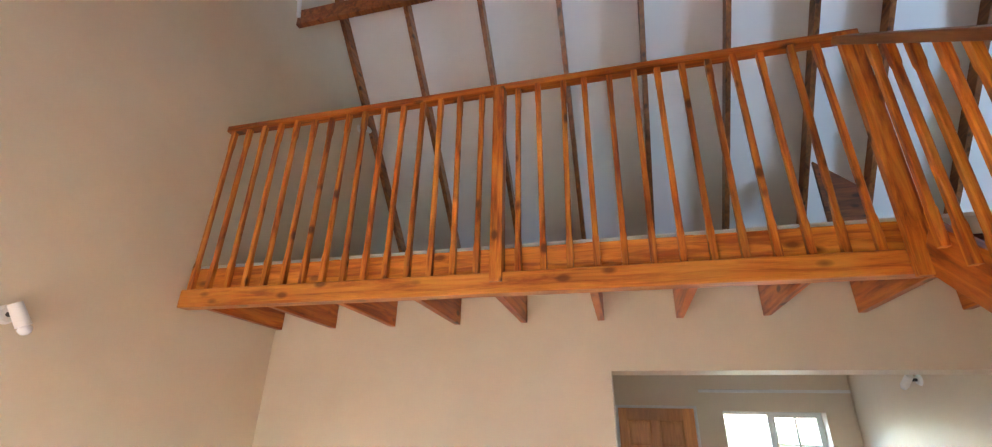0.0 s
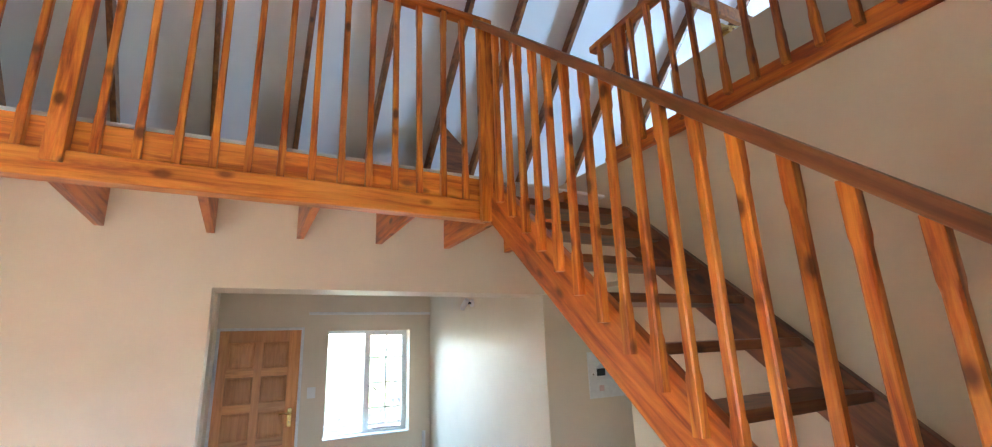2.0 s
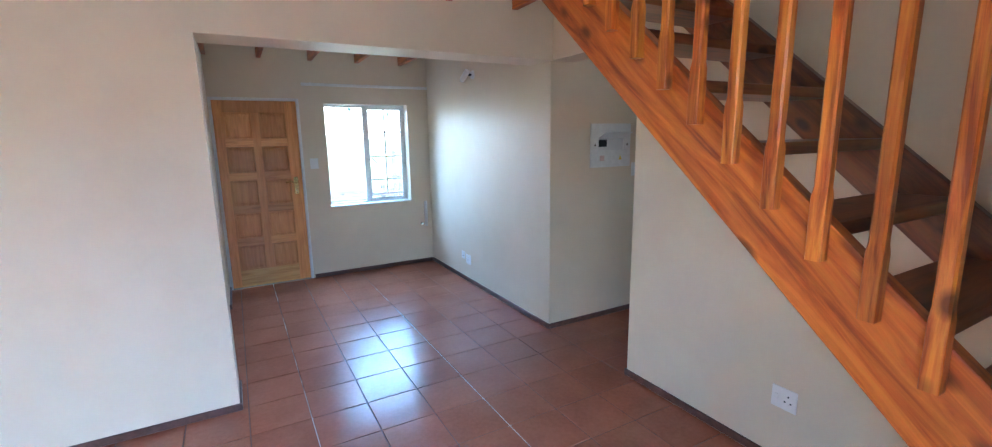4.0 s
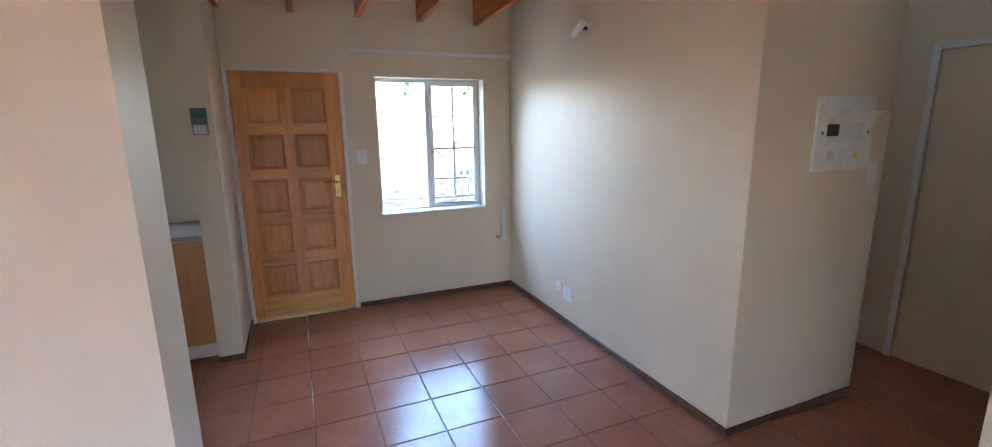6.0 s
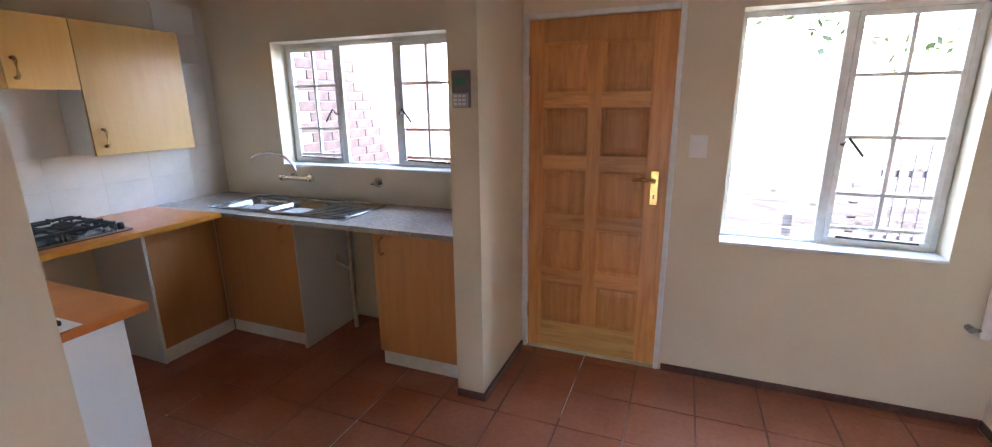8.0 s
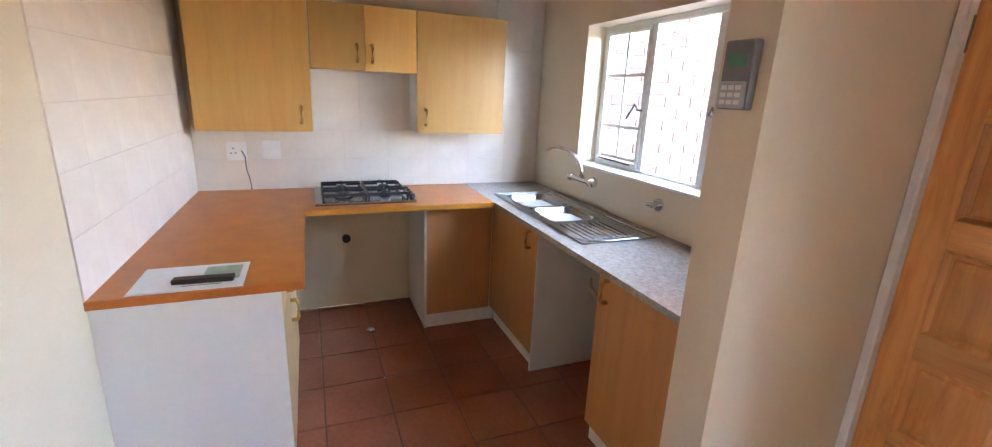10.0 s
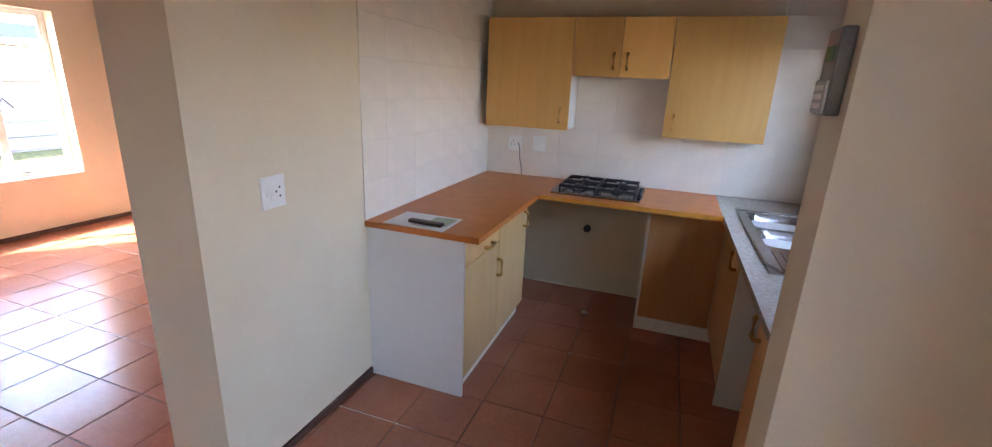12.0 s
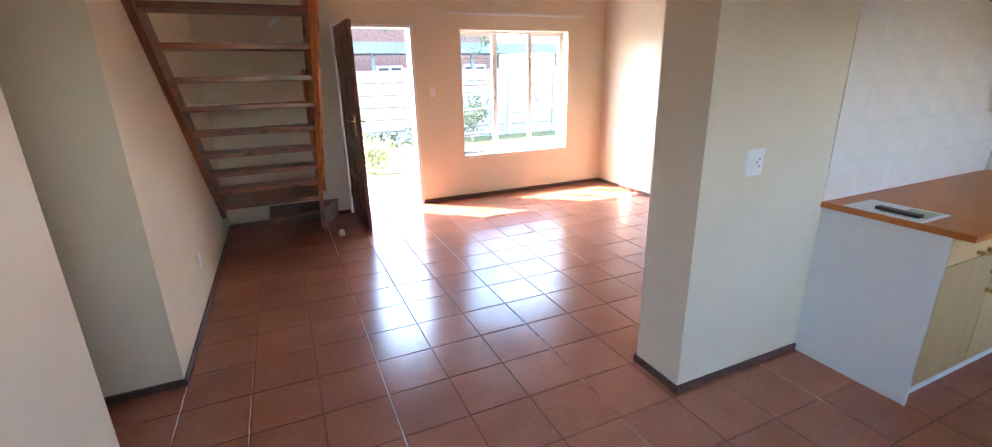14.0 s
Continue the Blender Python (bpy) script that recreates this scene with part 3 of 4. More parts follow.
ANG2 = math.atan(0.905)
hr = part("handrail", bbox(SX0 - 0.062, SX0 + 0.006, 0, (LOFT_Y - 0.05 + 0.42) / math.cos(ANG2), 0, 0.046, 0.008, 2), HANDRAIL, stair, "dull brown handrail")
hr.matrix_basis = Matrix.Translation((0, -0.42, 2.505 + 0.905 * (-0.42 - 0.75))) @ Matrix.Rotation(ANG2, 4, 'X')
sbal = shared("baluster", baluster(1.06, 0.036), PINE_Z)
for i in range(20):
    y = 1.984 - i * 0.125
    o = new("baluster", sbal)
    o.parent = stair
    z0 = 2.505 + 0.905 * (y - 0.75) + 0.012 - 1.06
    o.location, o.rotation_euler = (SX0 - 0.019, y, z0), (random.gauss(0, 0.004), random.gauss(0, 0.004), random.choice((0, 1, 2, 3)) * math.pi / 2)
part("newel_post", bbox(SX0 - 0.05, SX0 + 0.04, -0.50, -0.42, 0.405, 1.67, 0.006, 2), PINE_Z, stair)

# ---- passage door ----
p3 = thing("door_3", (4.05, 2.88, 0), "closed plain cream door at the end of the passage", "door", kind="structure")
part("leaf", bbox(-0.012, -0.001, -0.40, 0.40, 0.005, 2.03, 0.002, 1), WALL, p3)
for y0, y1 in ((-0.445, -0.401), (0.401, 0.445)):
    part("jamb", bbox(-0.03, -0.001, y0, y1, 0, 2.075, 0.003, 1), WHITE_PAINT, p3)
part("head", bbox(-0.03, -0.001, -0.40, 0.40, 2.031, 2.075, 0.003, 1), WHITE_PAINT, p3)

# ---- upper landing over the passage ----
UZ = 3.05
tagged(mesh_ob("upper_landing_floor", boxes([(XR, XG, YF, PY0 + 0.02, UZ, UZ + 0.03)]), STAIN_X), "boarded floor of the upper landing", "floor", kind="structure")
rail_up = thing("upper_railing", (XR, 0, 0), "varnished pine balustrade on the upper landing", "railing", kind="structure")
part("edge_board", bbox(-0.04, -0.002, YF, PY0 - 0.05, 2.995, 3.10, 0.005, 2), PINE_Y, rail_up)
part("handrail", bbox(-0.065, 0.0, YF, PY0 + 0.01, 3.905, 3.955, 0.008, 2), PINE_Y, rail_up)
ubal = shared("baluster", baluster(0.865), PINE_Z)
for i in range(20):
    o = new("baluster", ubal)
    o.parent = rail_up
    o.location = (-0.058, 2.10 - i * 0.15, 3.045)
part("post", bbox(-0.075, -0.041, 1.86, 1.93, 3.05, 3.905, 0.005, 2), PINE_Z, rail_up)
structure("wall_upper_landing", boxes([(3.9, 4.05, YF, 2.86, UZ + 0.03, 4.58)]), WALL, "low cream plaster wall on the upper landing", "wall")

# ---- rafters ----
for x in (XL + 0.03, -1.915, -1.116, -0.327, 0.45, 1.225, 1.969, 2.56, 3.306, 4.113, 4.9, 5.69, 6.48, 7.27):
    for s, y1 in ((1, YB), (-1, YF)):
        poly = [(RIDGE_Y, RIDGE_Z + 0.118), (y1, roof_z(y1) + 0.118), (y1, roof_z(y1) - 0.07), (RIDGE_Y, RIDGE_Z - 0.07)]
        tagged(mesh_ob("rafter", prism(poly, 'x', x - 0.024, x + 0.024, 0.003), RAFTER), "brown stained pine rafter under the sloping ceiling", "rafter", "roof rafters", "structure")
tagged(mesh_ob("tie_beam", bbox(XL, XG, 2.56, 2.61, 5.27, 5.45, 0.005, 2), RAFTER), "brown pine beam across the roof space", "beam", kind="structure")


tagged(mesh_ob("roof_strut", prism([(2.0, LOFT_Z), (2.32, LOFT_Z), (2.32, 4.05), (2.0, 4.35)], 'y', 4.58, 4.62, 0.004), STAIN_X), "wide dark stained board under the rafters at the stair head", "board", kind="structure")


# ---- skirting ----
def skirting(name, x0, x1, y0, y1):
    structure(name, bbox(x0, x1, y0, y1, 0.0, 0.046, 0.004, 1), SKIRT, "dark brown skirting tile", "skirting")


k = 0.014
skirting("baseboard_west", XL, XL + k, YF + k, D0 - k)
skirting("baseboard_south", XL, D_FRONT[0] - 0.04, YF, YF + k)
skirting("baseboard_south_stair", D_FRONT[1] + 0.04, XR, YF, YF + k)
skirting("baseboard_stair", XR - k, XR, YF + k, PY0 + k)
skirting("baseboard_passage", XR, 4.05, PY0, PY0 + k)
skirting("baseboard_dining", XR - k, XR, PY1 - k, YB)
skirting("baseboard_passage_north", XR, 3.3, PY1 - k, PY1)
skirting("baseboard_north", D_BACK[1] + 0.04, XR - k, YB - k, YB)
skirting("baseboard_divider", XL + k, DX + k, D0 - k, D0)
skirting("baseboard_divider_end", DX, DX + k, D0, D1)
skirting("baseboard_divider_kitchen", -0.985, DX + k, D1, D1 + k)
skirting("baseboard_nib", -0.128, -0.128 + k, 5.13, YB - 0.02)
skirting("baseboard_nib_end", -0.285, -0.128 + k, 5.13 - k, 5.13)


# ---- kitchen ----
def pull(parent, x, y, z, axis, vertical, length=0.10):
    """A small bronze bow handle; axis is the way that it stands off."""
    n = Vector(axis)
    u = Vector((0, 0, 1)) if vertical else Vector((-n.y, n.x, 0))
    c = Vector((x, y, z))
    pts = [c - u * length / 2, c - u * length / 2 + n * 0.024, c - u * length * 0.36 + n * 0.032, c + u * length * 0.36 + n * 0.032, c + u * length / 2 + n * 0.024, c + u * length / 2]
    return part("handle", tube(pts, 0.0095, 8), BRONZE, parent, "antique bronze bow handle", True)


CT = 0.91
# south run
cab = thing("base_cabinet", (0, 0, 0), "beech-faced base cabinet with a drawer and white end panel", "cabinet", "kitchen cabinets")
part("end_panel", bbox(-1.005, -0.988, D1, 3.965, 0, CT - 0.032, 0.001, 1), WHITE_BOARD, cab, "white melamine end panel")
part("body", boxes([(-1.50, -1.006, D1, 3.945, 0.1, CT - 0.032)]), WHITE_BOARD, cab)
part("plinth", bbox(-1.50, -1.006, 3.88, 3.925, 0, 0.098), WHITE_PAINT, cab, "white plinth")
dr = part("drawer_front", bbox(-1.496, -0.992, 3.947, 3.965, 0.735, CT - 0.036, 0.001, 1), BEECH_LIT, cab)
pull(dr, -1.31, 3.965, 0.762, (0, 1, 0), False)
d1 = part("door", bbox(-1.496, -0.992, 3.947, 3.965, 0.103, 0.731, 0.001, 1), BEECH_LIT, cab)
pull(d1, -1.47, 3.965, 0.575, (0, 1, 0), True)
cab = thing("base_cabinet", (0, 0, 0), "beech-faced base cabinet under the orange worktop", "cabinet", "kitchen cabinets")
part("body", boxes([(-2.06, -1.502, D1, 3.945, 0.1, CT - 0.032)]), WHITE_BOARD, cab)
part("plinth", bbox(-2.06, -1.502, 3.88, 3.925, 0, 0.098), WHITE_PAINT, cab, "white plinth")
d1 = part("door", bbox(-2.056, -1.504, 3.947, 3.965, 0.103, CT - 0.036, 0.001, 1), BEECH_LIT, cab)
pull(d1, -1.98, 3.965, 0.745, (0, 1, 0), True)
# corner by the sink
cab = thing("corner_cabinet", (0, 0, 0), "beech-faced corner base cabinet with white side", "cabinet", "kitchen cabinets")
part("side_panel", bbox(XL + 0.01, -2.175, 4.76, 4.776, 0, CT - 0.032), WHITE_BOARD, cab, "white melamine side")
part("front_panel", bbox(-2.19, -2.172, 4.777, 5.23, 0.1, CT - 0.036), BEECH_SHADED, cab)
part("body", boxes([(XL + 0.01, -2.191, 4.777, YB - 0.01, 0.1, CT - 0.032)]), WHITE_BOARD, cab)
part("plinth", bbox(-2.215, -2.18, 4.777, 5.27, 0, 0.098), WHITE_PAINT, cab, "white plinth")
cab = thing("base_cabinet", (0, 0, 0), "beech-faced sink cabinet with white side panel", "cabinet", "kitchen cabinets")
part("side_panel", bbox(-1.485, -1.468, 5.235, YB - 0.01, 0, CT - 0.032), WHITE_BOARD, cab, "white melamine side")
part("body", boxes([(-2.17, -1.486, 5.255, YB - 0.01, 0.1, CT - 0.032)]), WHITE_BOARD, cab)
part("plinth", bbox(-2.17, -1.486, 5.27, 5.30, 0, 0.098), WHITE_PAINT, cab, "white plinth")
d1 = part("door", bbox(-2.165, -1.475, 5.232, 5.25, 0.112, CT - 0.046, 0.001, 1), BEECH_SHADED, cab)
pull(d1, -1.56, 5.232, 0.80, (0, -1, 0), True)
cab = thing("base_cabinet", (0, 0, 0), "narrow beech-faced base cabinet beside the wall nib", "cabinet", "kitchen cabinets")
part("body", boxes([(-0.87, -0.295, 5.255, YB - 0.01, 0.1, CT - 0.032)]), WHITE_BOARD, cab)
part("plinth", bbox(-0.87, -0.295, 5.27, 5.30, 0, 0.098), WHITE_PAINT, cab, "white plinth")
d1 = part("door", bbox(-0.866, -0.30, 5.232, 5.25, 0.112, CT - 0.046, 0.001, 1), BEECH_SHADED, cab)
pull(d1, -0.80, 5.232, 0.80, (0, -1, 0), True)
# worktops
wt = thing("worktop", (0, 0, 0), "orange laminate worktop with yellow edge strip", "worktop")
part("slab", prism([(XL, D1 + 0.002), (-0.975, D1 + 0.002), (-0.975, 4.04), (-2.035, 4.04), (-2.035, 5.19), (XL, 5.19)], 'z', CT - 0.03, CT, 0.003), TOP_RED, wt)
for x0, x1, y0, y1 in ((-2.0311, -0.975, 4.0401, 4.044), (-2.0349, -2.031, 4.0441, 5.19), (-0.9749, -0.971, D1 + 0.002, 4.044)):
    if x0 < -2.034:
        part("edge_strip", bbox(x0, x1, y0, y1, CT - 0.03, CT - 0.001), TOP_EDGE, wt, "yellow-orange edge strip")
    else:
        part("edge_strip", bbox(x0, x1, y0, y1, CT - 0.03, CT - 0.001), TOP_EDGE_RED, wt, "orange-red edge strip")
wt = thing("worktop", (0, 0, 0), "grey speckled worktop with steel sink", "worktop")
SKX, SKY = 0.04, -0.03          # the sink's shift from its drawn place


def pierced_slab():
    """One slab with two openings for the bowls."""
    xs = [XL, -2.25 + SKX, -1.89 + SKX, -1.85 + SKX, -1.53 + SKX, -0.288]
    ys = [5.19, 5.36 + SKY, 5.66 + SKY, YB]
    bm = bmesh.new()
    for i in range(5):
        for j in range(3):
            if not (j == 1 and i in (1, 3)):
                add_box(bm, xs[i], xs[i + 1], ys[j], ys[j + 1], CT - 0.03, CT)
    bmesh.ops.remove_doubles(bm, verts=bm.verts[:], dist=1e-5)
    bm.verts.index_update()
    seen = {}
    for f in bm.faces:
        seen.setdefault(tuple(sorted(v.index for v in f.verts)), []).append(f)
    bmesh.ops.delete(bm, geom=[f for fs in seen.values() if len(fs) > 1 for f in fs], context='FACES')
    return bm


part("slab", pierced_slab(), TOP_GREY, wt)
# wall cabinets
UX = -2.445
for y0, y1, z0, hy, doors, lab in ((3.48, 4.118, 1.318, (4.055,), 1, "tall beech wall cabinet"), (4.12, 4.768, 1.697, (4.397, 4.487), 2, "short two-door beech wall cabinet over the hob"), (4.77, 5.39, 1.318, (4.83,), 1, "tall beech wall cabinet beside the window")):
    cab = thing("wall_cabinet", (0, 0, 0), lab, "cabinet", "wall cabinets")
    part("body", boxes([(XL + 0.002, UX - 0.018, y0, y1, z0, 2.074)]), WHITE_BOARD, cab)
    n = doors
    for i in range(n):
        a, b = y0 + (y1 - y0) * i / n, y0 + (y1 - y0) * (i + 1) / n
        d1 = part("door", bbox(UX - 0.017, UX, a + 0.0015, b - 0.0015, z0 - 0.004, 2.076, 0.001, 1), BEECH, cab)
        pull(d1, UX, hy[i], z0 + 0.10, (1, 0, 0), True)


# ---- kitchen fittings ----
def sink():
    e = thing("sink", (SKX, SKY, CT), "stainless steel double-bowl sink with drainer", "sink")
    bm = bmesh.new()
    x0, x1, y0, y1 = -2.30, -1.14, 5.31, 5.745
    holes = ((-2.25, -1.89), (-1.85, -1.53))
    hy0, hy1 = 5.36, 5.66
    xs = [x0, *[v for h in holes for v in h], x1]
    for i, (a, b) in enumerate(zip(xs, xs[1:])):
        if i in (1, 3):
            add_box(bm, a, b, y0, hy0, 0.0005, 0.006)
            add_box(bm, a, b, hy1, y1, 0.0005, 0.006)
        else:
            add_box(bm, a, b, y0, y1, 0.0005, 0.006)
    part("rim", bm, STEEL, e)
    part("rolled_edge", tube([(x0, y0, 0.006), (x1 - 0.12, y0, 0.006), (x1 - 0.03, y0 + 0.05, 0.006), (x1, y0 + 0.14, 0.006), (x1, y1, 0.006), (x0, y1, 0.006), (x0, y0, 0.006)], 0.006, 8), STEEL, e, "", True)
    for a, b in holes:
        bm = bmesh.new()
        rings = []
        for inset, z in ((0.0, 0.006), (0.006, 0.0), (0.02, -0.02), (0.045, -0.14), (0.09, -0.15)):
            ring, r = [], 0.06
            for cx, cy, a0 in ((b - r, hy1 - r, 0), (a + r, hy1 - r, 90), (a + r, hy0 + r, 180), (b - r, hy0 + r, 270)):
                for k in range(5):
                    t = radians(a0 + k * 22.5)
                    mx, my = (a + b) / 2, (hy0 + hy1) / 2
                    px, py = cx + r * math.cos(t), cy + r * math.sin(t)
                    fx, fy = 1 - inset / ((b - a) / 2), 1 - inset / ((hy1 - hy0) / 2)
                    ring.append(bm.verts.new((mx + (px - mx) * fx, my + (py - my) * fy, z)))
            rings.append(ring)
        for p, q in zip(rings, rings[1:]):
            for k in range(len(p)):
                bm.faces.new((p[k], p[(k + 1) % len(p)], q[(k + 1) % len(p)], q[k]))
        bm.faces.new(rings[-1])
        bowl = part("bowl", bm, STEEL, e, "", True)
        bm = bmesh.new()
        add_cyl(bm, ((a + b) / 2, (hy0 + hy1) / 2, -0.149), ((a + b) / 2, (hy0 + hy1) / 2, -0.145), 0.035)
        part("drain", bm, DARK, bowl)
    for k in range(8):
        y = 5.37 + k * 0.036
        part("drainer_rib", bbox(-1.47, -1.20, y, y + 0.012, 0.006, 0.0095, 0.001, 1), STEEL, e)
    return e


sink()

tap = thing("kitchen_tap", (-1.895, YB, 1.068), "chrome wall-mounted swan-neck mixer tap", "tap")
part("body", tube([(-0.12, -0.06, 0), (0.12, -0.06, 0)], 0.016, 12), CHROME, tap, "", True)
for s in (-1, 1):
    bm = bmesh.new()
    add_cyl(bm, (s * 0.075, 0, 0), (s * 0.075, -0.06, 0), 0.012)
    add_cyl(bm, (s * 0.075, -0.001, 0), (s * 0.075, -0.012, 0), 0.03)
    part("wall_union", bm, CHROME, tap, "", True)
    bm = turned([(0.012, 0), (0.026, 0.006), (0.028, 0.03), (0.021, 0.05), (0.006, 0.055)], 8)
    bmesh.ops.transform(bm, matrix=Matrix.Translation((s * 0.105, -0.06, 0)) @ Matrix.Rotation(radians(90), 4, 'Y' if s > 0 else 'Y') @ Matrix.Diagonal((1, 1, s, 1)), verts=bm.verts[:])
    part("knob", bm, CHROME, tap, "faceted clear and chrome knob", True)
part("spout", tube([(0, -0.06, 0.0), (0, -0.06, 0.06), (-0.012, -0.068, 0.105), (-0.045, -0.085, 0.15), (-0.10, -0.11, 0.18), (-0.17, -0.14, 0.192), (-0.235, -0.165, 0.185), (-0.275, -0.18, 0.165), (-0.285, -0.184, 0.15)], 0.0105, 12), CHROME, tap, "", True)

valve = thing("wall_valve", (-1.20, YB, 1.06), "chrome stop valve on the kitchen wall", "valve")
bm = bmesh.new()
add_cyl(bm, (0, 0, 0), (0, -0.012, 0), 0.034)
part("rose", bm, CHROME, valve, "", True)
bm = bmesh.new()
add_cyl(bm, (0, -0.012, 0), (0, -0.055, 0), 0.016)
add_cyl(bm, (-0.004, -0.04, 0), (-0.03, -0.06, 0), 0.010)
part("spindle", bm, CHROME, valve, "", True)


PIPE_BEIGE = plain("beige_pipe_plastic", (0.42, 0.33, 0.22), 0.45, 0.0, 0.1)
waste = thing("sink_waste_pipe", (-1.36, 5.62, 0), "pale plastic waste pipe under the worktop", "pipe")
bm = bmesh.new()
add_cyl(bm, (0, 0, 0.0005), (0, 0, CT - 0.04), 0.016)
part("riser", bm, PIPE_BEIGE, waste, "", True)
part("arm", tube([(0.0, 0.0, 0.45), (-0.10, -0.02, 0.50), (-0.115, -0.02, 0.56)], 0.014, 8), PIPE_BEIGE, waste, "", True)


def hob():
    x0, x1, y0, y1 = -2.65, -2.12, 4.10, 4.70
    e = thing("gas_hob", (0, 0, CT), "four-burner steel gas hob with black pan supports", "hob")
    part("tray", bbox(x0, x1, y0, y1, 0.0005, 0.016, 0.006, 2), STEEL, e)
    for bx, by, r in ((-2.51, 4.27, 0.045), (-2.30, 4.27, 0.06), (-2.51, 4.55, 0.055), (-2.31, 4.53, 0.038)):
        bm = turned([(r, 0.016), (r, 0.024), (r * 0.86, 0.027), (r * 0.8, 0.034), (r * 0.75, 0.037), (0.0, 0.038)], 20)
        bmesh.ops.translate(bm, vec=(bx, by, 0), verts=bm.verts[:])
        b = part("burner", bm, STEEL, e, "", True)
        bm = turned([(r * 0.62, 0.038), (r * 0.62, 0.043), (r * 0.5, 0.045), (0, 0.0452)], 20)
        bmesh.ops.translate(bm, vec=(bx, by, 0), verts=bm.verts[:])
        part("burner_cap", bm, IRON, b, "", True)
    for ya, yb in ((4.145, 4.40), (4.41, 4.66)):
        bm = bmesh.new()
        z0, z1 = 0.05, 0.060
        xa, xb = -2.625, -2.20
        for b in ((xa, xb, ya, ya + 0.010), (xa, xb, yb - 0.010, yb), (xa, xa + 0.010, ya + 0.01, yb - 0.01), (xb - 0.010, xb, ya + 0.01, yb - 0.01), ((xa + xb) / 2 - 0.005, (xa + xb) / 2 + 0.005, ya + 0.01, yb - 0.01)):
            add_box(bm, b[0], b[1], b[2], b[3], z0 - 0.012, z1 - 0.006)
        ym = (ya + yb) / 2
        for xc in (-2.51, -2.305):
            for dx, dy in ((1, 0), (-1, 0), (0, 1), (0, -1)):
                add_box(bm, xc + min(dx * 0.03, dx * 0.1) - (0.004 if dx == 0 else 0), xc + max(dx * 0.03, dx * 0.1) + (0.004 if dx == 0 else 0), ym + min(dy * 0.03, dy * 0.12) - (0.004 if dy == 0 else 0), ym + max(dy * 0.03, dy * 0.12) + (0.004 if dy == 0 else 0), z0 - 0.002, z1 + 0.004)
        for px in (xa, xb - 0.01):
            for py in (ya, yb - 0.01):
                add_box(bm, px, px + 0.01, py, py + 0.01, 0.016, z0)
        part("pan_support", bm, IRON, e, "black cast iron pan support")
    for k in range(4):
        bm = turned([(0.019, 0.016), (0.018, 0.022), (0.015, 0.038), (0.012, 0.041), (0, 0.0415)], 14)
        bmesh.ops.translate(bm, vec=(-2.44 + k * 0.075, 4.69, 0), verts=bm.verts[:])
        part("knob", bm, DARK, e, "black control knob", True)


hob()

PAPER = plain("white_paper", (0.80, 0.80, 0.78), 0.6, var=0.02)
GREEN_INK = plain("pale_green_print", (0.42, 0.50, 0.36), 0.6)
leaf = thing("leaflet", (-1.108, 3.677, CT), "white folded leaflet with pale green print lying on the worktop", "leaflet", rz=90)
part("sheet", bbox(-0.17, 0.17, -0.125, 0.125, 0.0005, 0.002), PAPER, leaf)
part("cover", bbox(-0.165, 0.168, -0.123, 0.0, 0.003, 0.0045), PAPER, leaf)
part("print", bbox(0.03, 0.15, -0.05, 0.09, 0.0046, 0.0050), GREEN_INK, leaf, "pale green printed panel")
for k in range(4):
    part("text_bar", bbox(-0.02, 0.10 - 0.015 * k, -0.09 + k * 0.016, -0.084 + k * 0.016, 0.0046, 0.0050), GREY_PLASTIC, leaf)
rem = thing("remote_control", (-1.05, 3.72, CT + 0.0055), "slim dark brown remote control lying on the leaflet", "remote control", rz=87)
part("case", bbox(-0.095, 0.095, -0.02, 0.02, 0.0, 0.017, 0.005, 3), plain("dark_brown_plastic", (0.05, 0.032, 0.022), 0.4), rem)


def socket_plate(name, m, w, h, label, holes, switches):
    """A wall plate; local x along the wall, y out of it, z up."""
    e = new(name)
    e.matrix_basis = m
    tagged(e, label, name.split("_")[-1])
    part("plate", bbox(-w / 2, w / 2, 0.0005, 0.009, -h / 2, h / 2, 0.003, 2), WHITE_PLASTIC, e)
    for x, z in holes:
        bm = bmesh.new()
        add_cyl(bm, (x, 0.0085, z), (x, 0.0098, z), 0.0045, seg=10)
        part("pin_hole", bm, DARK, e)
    for x, z in switches:
        part("rocker", bbox(x - 0.009, x + 0.009, 0.008, 0.013, z - 0.016, z + 0.016, 0.002, 1), WHITE_PLASTIC, e)
    return e


SA = ((0, 0.018), (-0.014, -0.012), (0.014, -0.012))
WEST, EAST, NORTH, SOUTH = 270, 90, 180, 0    # the wall that the plate sits on
socket_plate("wall_socket", pose(XL, 3.652, 1.165, 0, 0, WEST), 0.12, 0.12, "white double wall socket with a plugged cord above the worktop", [(x + 0.02, z) for x, z in SA], [(-0.035, 0.02)])
socket_plate("wall_switch", pose(XL, 3.855, 1.173, 0, 0, WEST), 0.11, 0.12, "white blank wall plate above the worktop", (), ())
socket_plate("wall_socket", pose(XR, 4.825, 0.29, 0, 0, EAST), 0.08, 0.085, "small white wall socket low on the dining wall", SA[1:], ())
socket_plate("wall_socket", pose(XR, 4.69, 0.262, 0, 0, EAST), 0.12, 0.11, "white wall socket low on the dining wall", SA, ((0.035, 0.0),))
socket_plate("wall_socket", pose(XR, 1.157, 0.36, 0, 0, EAST), 0.12, 0.11, "white wall socket beside the staircase", [(x - 0.02, z) for x, z in SA], ((0.035, 0.0),))
socket_plate("wall_switch", pose(0.862, YB, 1.36, 0, 0, NORTH), 0.09, 0.12, "white light switch beside the back door", (), ((0, 0.0),))
